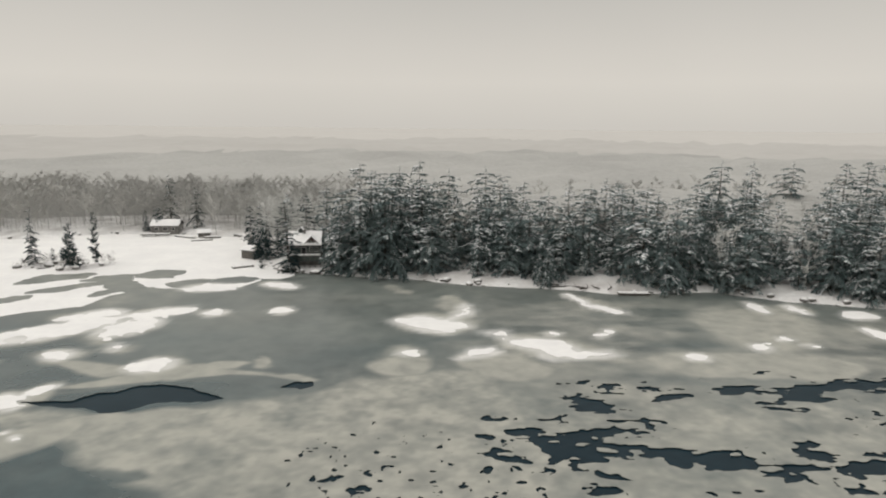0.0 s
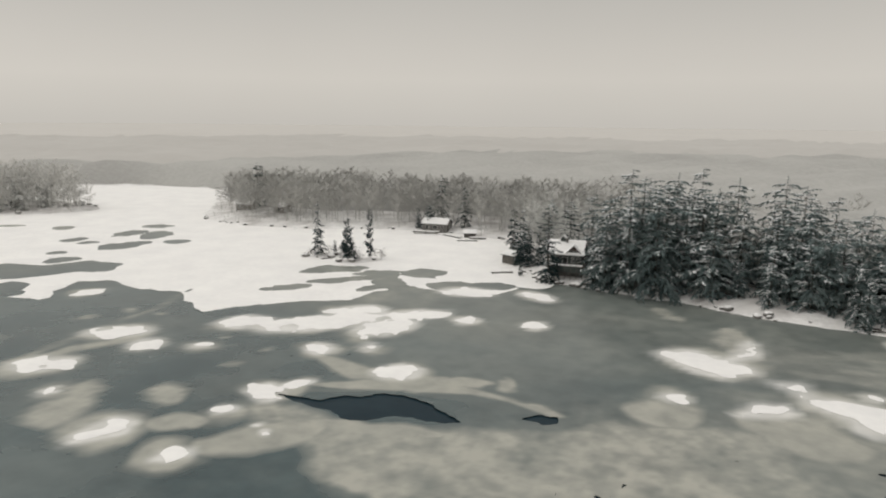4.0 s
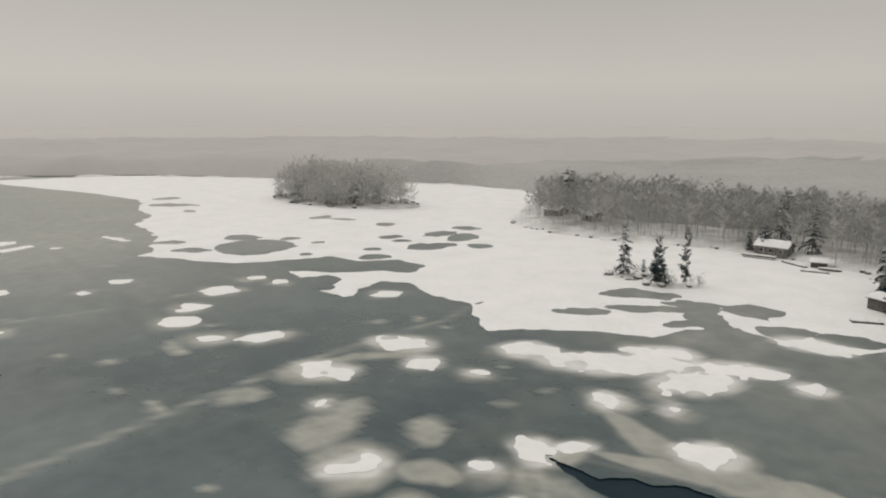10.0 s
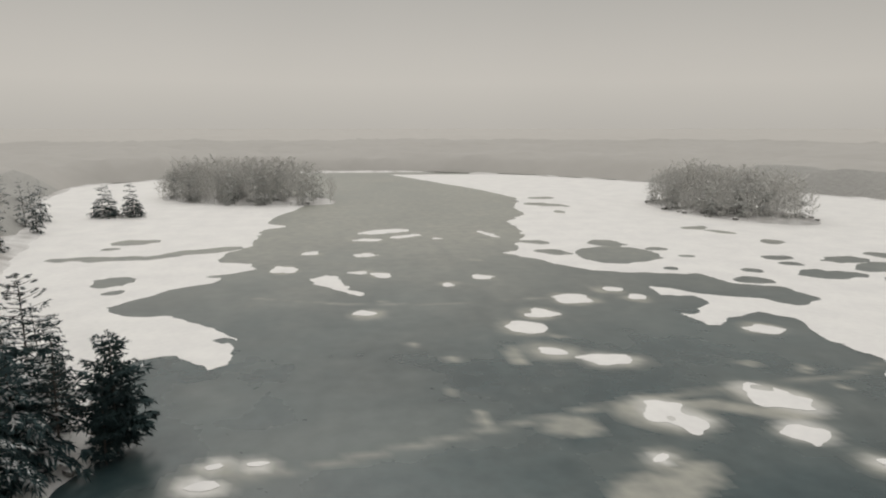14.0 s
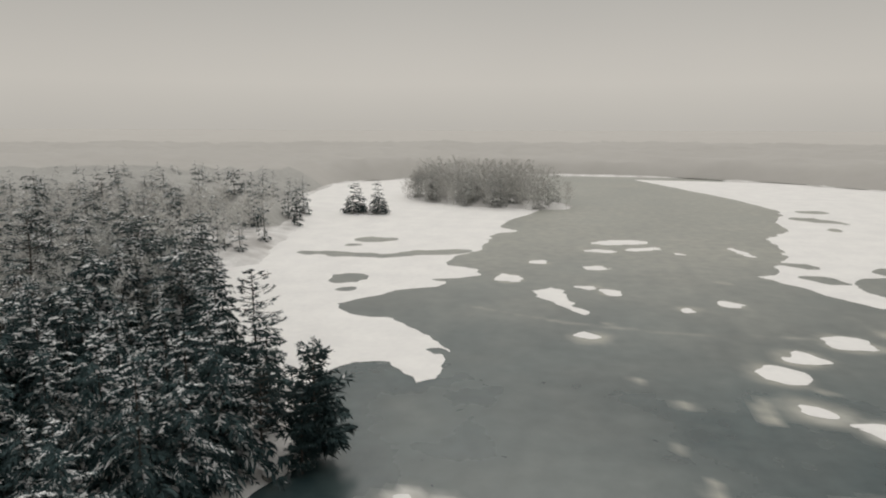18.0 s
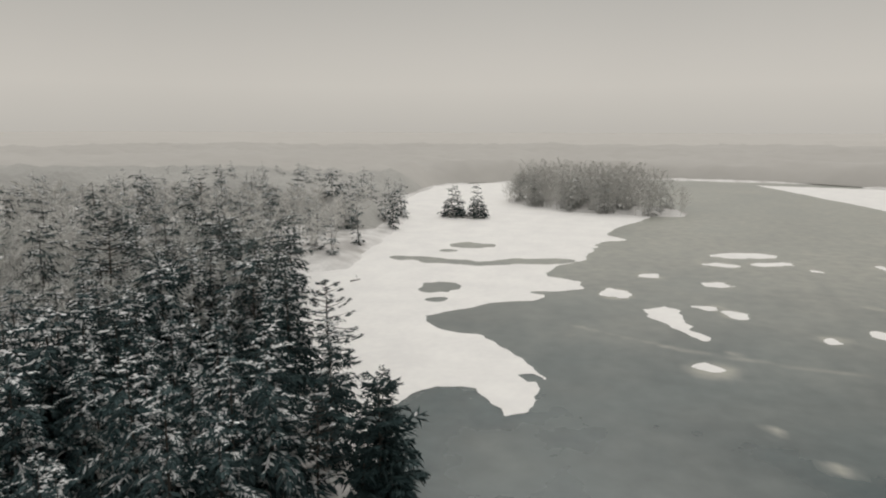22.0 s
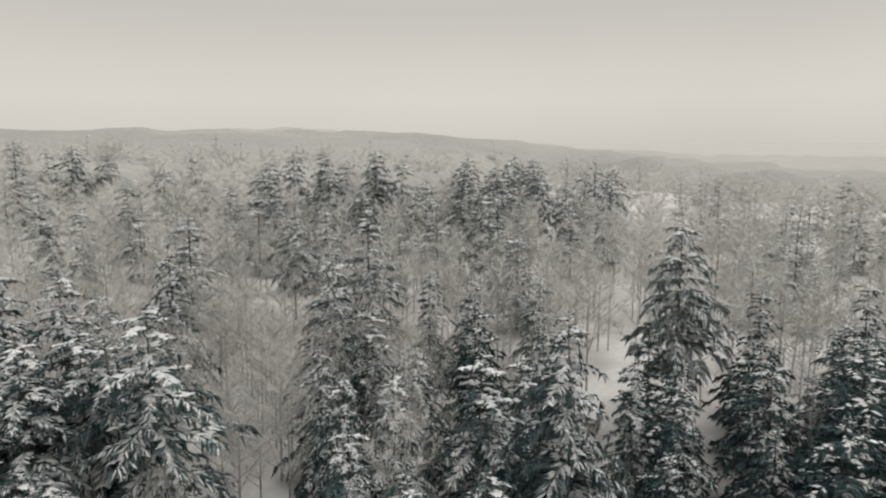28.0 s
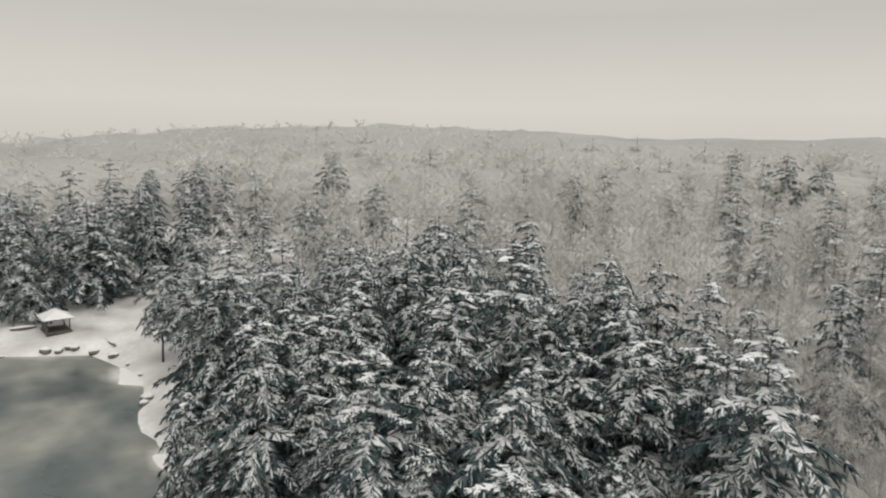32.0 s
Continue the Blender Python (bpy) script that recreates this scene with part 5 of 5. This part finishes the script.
def lake_cottage(m):
    """Two storeys over a stone base: a roof along the front, a broad front gable, a deck."""
    home = empty("cottage", m, "grey-green lakeside cottage with snowy roof and brown gable", "house")
    part("foundation", block((10.4, 7.4, 4.0), (0, 3.8, -0.4), 0.03), STONE, home, "dark stone base")
    wall = part("wall", block((10, 7.0, 3.0), (0, 3.9, 3.1), 0.02), SIDING, home, "grey-green clapboard wall")
    for k in range(9):
        part("clapboard", block((10.06, 0.05, 0.30), (0, 0.385, 1.78 + 0.32 * k), 0.01), SIDING, wall)
    part("side_gable", turned_to_x(prism([(0.42, 4.55), (7.38, 4.55), (3.9, 7.7)], 0.2, 4.8)), SHINGLE, home)
    part("side_gable", turned_to_x(prism([(0.42, 4.55), (7.38, 4.55), (3.9, 7.7)], 0.2, -5.0)), SHINGLE, home)
    front = prism([(-0.5, 4.42), (3.9, 7.8), (3.9, 7.96), (-0.5, 4.58)], 11.2, -5.6)
    part("roof", turned_to_x(front), DARK_ROOF, home, "dark roof slope")
    back = prism([(8.3, 4.42), (3.9, 7.8), (3.9, 7.96), (8.3, 4.58)], 11.2, -5.6)
    part("roof", turned_to_x(back), DARK_ROOF, home, "dark roof slope")
    part("roof_snow", turned_to_x(prism([(-0.62, 4.50), (3.9, 7.97), (3.9, 8.24), (-0.55, 4.84)], 11.4, -5.7)), SNOW, home, "thick snow on the roof")
    part("roof_snow", turned_to_x(prism([(8.42, 4.50), (3.9, 7.97), (3.9, 8.24), (8.35, 4.84)], 11.4, -5.7)), SNOW, home, "thick snow on the roof")
    gable = part("front_gable", prism([(-0.4, 4.5), (5.0, 4.5), (2.3, 7.0)], 2.4, 0.1), SHINGLE, home, "brown shingled gable")
    window(gable, 1.75, 0.08, 5.25, 0.75, 0.85)
    window(gable, 2.85, 0.08, 5.25, 0.75, 0.85)
    for side in (-1, 1):
        p = [(2.3, 7.0), (2.3 + side * 3.05, 4.15), (2.3 + side * 3.05, 4.30), (2.3, 7.16)]
        part("gable_roof", prism(p, 3.6, -0.35), DARK_ROOF, home, "dark gable eave")
        q = [(2.3, 7.17), (2.3 + side * 3.1, 4.31), (2.3 + side * 3.15, 4.56), (2.3, 7.44)]
        part("gable_snow", prism(q, 3.7, -0.42), SNOW, home, "snow on the gable roof")
    part("eave_board", block((10.6, 0.12, 0.28), (0, 0.28, 4.45), 0.01), TRIM, home, "pale eave board")
    for x, w, h in ((-4.2, 0.8, 1.2), (-2.9, 1.1, 1.3), (2.0, 0.6, 1.5), (3.9, 1.0, 1.2)):
        window(home, x, 0.36, 3.1, w, h)
    door = part("door", block((1.5, 0.10, 2.05), (-0.4, 0.34, 2.65), 0.02), GLASS, home, "dark glazed porch door")
    part("door_frame", block((1.75, 0.06, 2.2), (-0.4, 0.345, 2.68), 0.01), TRIM, door)
    deck = part("deck", block((11.0, 2.4, 0.18), (0, -0.9, 1.55), 0.02), BOARDS, home, "weathered front deck")
    part("deck_snow", block((10.8, 2.2, 0.16), (0, -0.9, 1.72), 0.05), SNOW, deck, "snow on the deck")
    for k in range(7):
        part("post", block((0.14, 0.14, 4.4), (-5.3 + k * 1.77, -2.0, -0.5), 0.01), BOARDS, deck)
        part("baluster", block((0.10, 0.10, 0.95), (-5.3 + k * 1.77, -2.0, 2.2), 0.01), BOARDS, deck)
    part("rail", block((11.0, 0.12, 0.08), (0, -2.0, 2.66), 0.01), BOARDS, deck, "deck rail")
    part("skirt", block((10.8, 0.08, 1.7), (0, -1.92, 0.66), 0.01), SIDING, deck, "dark boards under the deck")
    chimney = part("cupola", prism([(-2.3, 7.6), (-0.7, 7.6), (-0.7, 8.5), (-1.5, 9.3), (-2.3, 8.5)], 1.6, 3.2), SIDING, home, "snow-capped roof cupola")
    for side in (-1, 1):
        part("cupola_snow", prism([(-1.5, 9.32), (-1.5 + side * 1.1, 8.35), (-1.5 + side * 1.1, 8.60), (-1.5, 9.58)], 1.9, 3.05), SNOW, chimney)
    part("chimney", block((0.6, 0.6, 1.3), (-0.2, 3.0, 8.2), 0.03), STONE, home, "dark chimney")
    return home


def cabin(m, name, label, w, d, h, rise, wall_mat, category, windows=()):
    """A small gabled building with its ridge along x."""
    home = empty(name, m, label, category)
    part("wall", block((w, d, h + 0.6), (0, d / 2, h / 2 - 0.3), 0.02), wall_mat, home)
    for x in (-w / 2, w / 2 - 0.12):
        part("gable", turned_to_x(prism([(0.02, h - 0.05), (d - 0.02, h - 0.05), (d / 2, h + rise)], 0.12, x)), wall_mat, home)
    for a, b in ((-0.35, d / 2), (d + 0.35, d / 2)):
        part("roof", turned_to_x(prism([(a, h - 0.2), (b, h + rise), (b, h + rise + 0.12), (a, h - 0.08)], w + 0.6, -w / 2 - 0.3)), DARK_ROOF, home, "dark roof slope")
        part("roof_snow", turned_to_x(prism([(a, h - 0.1), (b, h + rise + 0.13), (b, h + rise + 0.40), (a, h + 0.16)], w + 0.7, -w / 2 - 0.35)), SNOW, home, "thick snow on the roof")
    for x, ww, hh in windows:
        window(home, x, 0.0, h * 0.55, ww, hh)
    return home


def jetty(m, length, wide, label, snowy=True, top=0.45):
    """A boarded dock on posts."""
    dock = empty("dock", m, label, "dock")
    n = max(4, int(length / 0.5))
    for k in range(n):
        part("plank", block((length / n - 0.03, wide, 0.06), (length * ((k + 0.5) / n - 0.5), 0, top), 0), BOARDS, dock)
    for side in (-1, 1):
        part("stringer", block((length, 0.1, 0.22), (0, side * (wide / 2 - 0.05), top - 0.15), 0.01), BOARDS, dock)
        for k in (-0.42, 0, 0.42):
            part("post", block((0.14, 0.14, 1.3), (length * k, side * (wide / 2 + 0.06), top - 0.4), 0.01), BOARDS, dock)
    if snowy:
        part("dock_snow", block((length * 0.97, wide * 0.92, 0.2), (0, 0, top + 0.13), 0.07), SNOW, dock, "even snow on the boards")
    return dock


def on_ground(x, y, turn=0.0, up=0.0):
    return pose(x, y, height_at(x, y) + up, 0, 0, turn)


lake_cottage(pose(-33.6, 161.0, 2.4, 0, 0, 6) @ Matrix.Diagonal((0.72, 0.84, 0.80, 1)))
cabin(on_ground(-88.0, 210.4, 4, 0.3), "cottage", "low cottage on the far shore with a white roof", 8.4, 5.5, 2.4, 1.3, STONE, "house", ((-2.4, 1.0, 0.9), (0.2, 1.4, 0.9), (2.6, 0.9, 0.9)))
jetty(pose(-89.4, 207.0, 0.35, 0, 0, 10), 8.6, 1.6, "dark shore deck before the far cottage")
cabin(pose(-50.9, 172.6, 0.35, 0, 0, -22), "boathouse", "weathered board boathouse with snow on its roof", 4.0, 5.2, 2.1, 0.5, BOARDS, "boathouse")
jetty(pose(-49.2, 162.2, 0.0, 0, 0, 33), 5.2, 1.3, "snowy floating dock by the boathouse", True, 0.35)
jetty(pose(40.4, 138.6, 0.0, 0, 0, -1), 6.6, 1.6, "snow-covered wooden dock on the north shore", True, 0.4)
jetty(pose(-79.5, 205.0, 0.05, 0, 0, -26), 8.0, 0.9, "narrow dark dock at the far shore", True, 0.3)
jetty(pose(-72.5, 199.8, 0.05, 0, 0, 20), 6.2, 1.0, "low dark dock on the snowy ice", True, 0.25)
jetty(pose(62.4, 31.1, 0.0, 0, 0, 105), 5.6, 1.2, "dark dock edge at the eastern cove", True, 0.4)
jetty(pose(63.1, 25.8, 0.2, 0, 0, 118), 3.6, 0.5, "loose snowy plank walk at the cove", True, 0.15)
cabin(on_ground(-61.4, -35.5, 160, 0.0), "hut", "dark board hut among the pines", 4.4, 3.6, 2.3, 1.2, BOARDS, "hut", ((0.6, 0.8, 0.8),))
cabin(on_ground(-174.8, -53.0, 200, 0.0), "cottage", "low shoreline cabin with a white roof", 5.0, 4.0, 2.2, 1.0, BOARDS, "house")


cabin(on_ground(-172.0, 219.0, 12, 0.1), "cottage", "low brown cottage on the snowy point", 6.4, 4.5, 2.2, 1.0, HAZED_BOARDS, "house", ((-1.6, 0.9, 0.8), (1.4, 0.9, 0.8)))
cabin(on_ground(-154.0, 217.0, -8, 0.1), "cottage", "low brown cottage with a snowy roof", 5.6, 4.2, 2.2, 1.0, HAZED_BOARDS, "house", ((0.0, 1.2, 0.8),))
cabin(pose(-73.8, 205.5, 0.25, 0, 0, 20), "boat_shed", "low boat shed banked up with snow", 3.6, 3.0, 1.3, 0.6, BOARDS, "shed")


def lakeside_shelter(m):
    """A small open pavilion: four posts under a hipped, snowy roof."""
    hut = empty("pavilion", m, "small dark open pavilion with a snowy hipped roof", "pavilion")
    for x in (-1.9, 1.9):
        for y in (-1.6, 1.6):
            part("post", block((0.18, 0.18, 2.6), (x, y, 1.0), 0.02), BOARDS, hut)
    part("floor", block((4.4, 3.8, 0.25), (0, 0, 0.1), 0.03), BOARDS, hut)
    part("back_wall", block((3.8, 0.1, 1.2), (0, 1.6, 0.8), 0.01), BOARDS, hut)
    for name, mat, grow, lift, label in (("roof", DARK_ROOF, 0.0, 0.0, "dark hipped roof"), ("roof_snow", SNOW, 0.05, 0.13, "thick snow on the roof")):
        bm = bmesh.new()
        low = [bm.verts.new((x * (2.5 + grow), y * (2.2 + grow), 2.2 + lift)) for x, y in ((-1, -1), (1, -1), (1, 1), (-1, 1))]
        ridge = [bm.verts.new((x, 0, 3.4 + lift * 1.7)) for x in (-0.5, 0.5)]
        for f in ((low[0], low[1], ridge[1], ridge[0]), (low[1], low[2], ridge[1]), (low[2], low[3], ridge[0], ridge[1]), (low[3], low[0], ridge[0]), low[::-1]):
            bm.faces.new(f)
        part(name, bm, mat, hut, label)
    return hut


lakeside_shelter(on_ground(66.2, 31.0, 15, 0.1))


def upturned_boat(m, length=3.8):
    """A hull lying keel up under snow."""
    root = empty("rowing_boat", m, "upturned dark rowing boat dusted with snow", "boat")
    for name, mat, lift, wide in (("hull", BOARDS, 0.0, 0.62), ("snow_cap", SNOW, 0.10, 0.40)):
        bm = bmesh.new()
        rings = []
        for k in range(9):
            u = k / 8 * 2 - 1
            w = wide * (1 - abs(u) ** 2.4) + 0.02
            rings.append([bm.verts.new((u * length / 2, w * math.cos(a), lift + 0.5 * (1 - 0.3 * u * u) * math.sin(a))) for a in (0.05, 0.7, 1.57, 2.44, 3.09)])
        for a, b in zip(rings, rings[1:]):
            for i in range(4):
                bm.faces.new((a[i], b[i], b[i + 1], a[i + 1]))
        part(name, bm, mat, root)
    return root


upturned_boat(on_ground(68.8, 35.8, 100, 0.02))
upturned_boat(pose(-70.8, 204.2, 0.15, 0, 0, 15) @ Matrix.Scale(1.35, 4))


def boulder(seed):
    """A rounded, uneven shore stone with a cap of snow."""
    r = random.Random(seed)
    root = empty("boulder", pose(0, 0, -500), "grey shore boulder capped with snow", "boulder", "boulders along the shores")
    for name, mat, z, k in (("stone", STONE, 0, 1.0), ("snow_cap", SNOW, 0.16, 0.86)):
        bm = bmesh.new()
        bmesh.ops.create_icosphere(bm, subdivisions=2, radius=0.5)
        for v in bm.verts:
            n = 1 + 0.28 * noise.noise(v.co * 2.2 + Vector((seed, seed * 2, 0)))
            v.co = Vector((v.co.x * n * 1.3 * k, v.co.y * n * k, v.co.z * n * (0.75 if name == "stone" else 0.55) + z))
        part(name, bm, mat, root)
    return root


stones = [boulder(k) for k in range(4)]
r2 = random.Random(8)


def strew(count, x0, x1, y0, y1, low=0.5, high=1.5, near=1.6):
    """Boulders along a stretch of waterline."""
    done = tries = 0
    while done < count and tries < 4000:
        tries += 1
        x, y = r2.uniform(x0, x1), r2.uniform(y0, y1)
        if -near < water_side(np.array([x]), np.array([y]))[0] < 0.3:
            s = r2.uniform(low, high)
            copy_thing(r2.choice(stones), Matrix.Translation((x, y, max(0.0, height_at(x, y)) + 0.12 * s)) @ pose(0, 0, 0, 0, 0, r2.uniform(0, 360)) @ Matrix.Diagonal((s, s, s, 1)))
            done += 1


strew(26, -48, -26, 152, 166)
strew(30, -26, 95, 126, 158)
strew(16, -106, -78, 152, 170, 0.6, 2.0)
strew(24, -180, -58, 193, 214)
strew(10, -298, -284, -60, -30, 0.8, 2.0)
strew(18, -120, -80, -10, 18)
strew(14, 30, 70, 14, 44)
strew(14, -320, -225, 166, 214, 1.0, 2.4)
for t in stones:
    for ob in (*t.children_recursive, t):
        bpy.data.objects.remove(ob)


def fallen_log(x, y, length, turn, thick=0.16):
    """A bare log lying on the snow, with two broken stubs."""
    h = Heap()
    a = Vector((math.cos(radians(turn)), math.sin(radians(turn)), 0))
    h.tube([a * length * (f - 0.5) + Vector((0, 0, 0.05 * math.sin(9 * f))) for f in (0, 0.3, 0.6, 1)], [thick, thick * 0.9, thick * 0.75, thick * 0.4], 6)
    for f, sgn in ((0.2, 1), (-0.1, -1)):
        h.tube([a * length * f, a * length * (f + 0.08) + Vector((-a.y, a.x, 0.7)) * 0.7 * sgn + Vector((0, 0, 0.5))], [thick * 0.4, thick * 0.1], 4)
    ob = new("fallen_log", h.mesh("fallen_log", BARK))
    ob.location = (x, y, max(0.05, height_at(x, y)) + thick)
    tagged(ob, "dark fallen log lying in the shore snow", "log", "fallen logs")


for x, y, length, turn in ((26, 143.6, 4, 10), (29.5, 143, 3, 150), (31, 142.2, 3.5, 35), (33, 142, 2.5, 120), (36, 141, 3, 60), (24, 144.6, 3, 170), (-40, 160.5, 2.5, 20), (-96, 158.6, 3, 45),
                           (-47, -16, 5, 30), (-43, -12, 4, 100), (-38, -14, 4.5, 60), (-36, -9, 5, 140), (-41, -6, 3.5, 10), (-45, -22, 4, 80), (57, 23, 3, 20), (-175.4, -34.1, 3, 160)):
    fallen_log(x, y, length, turn)
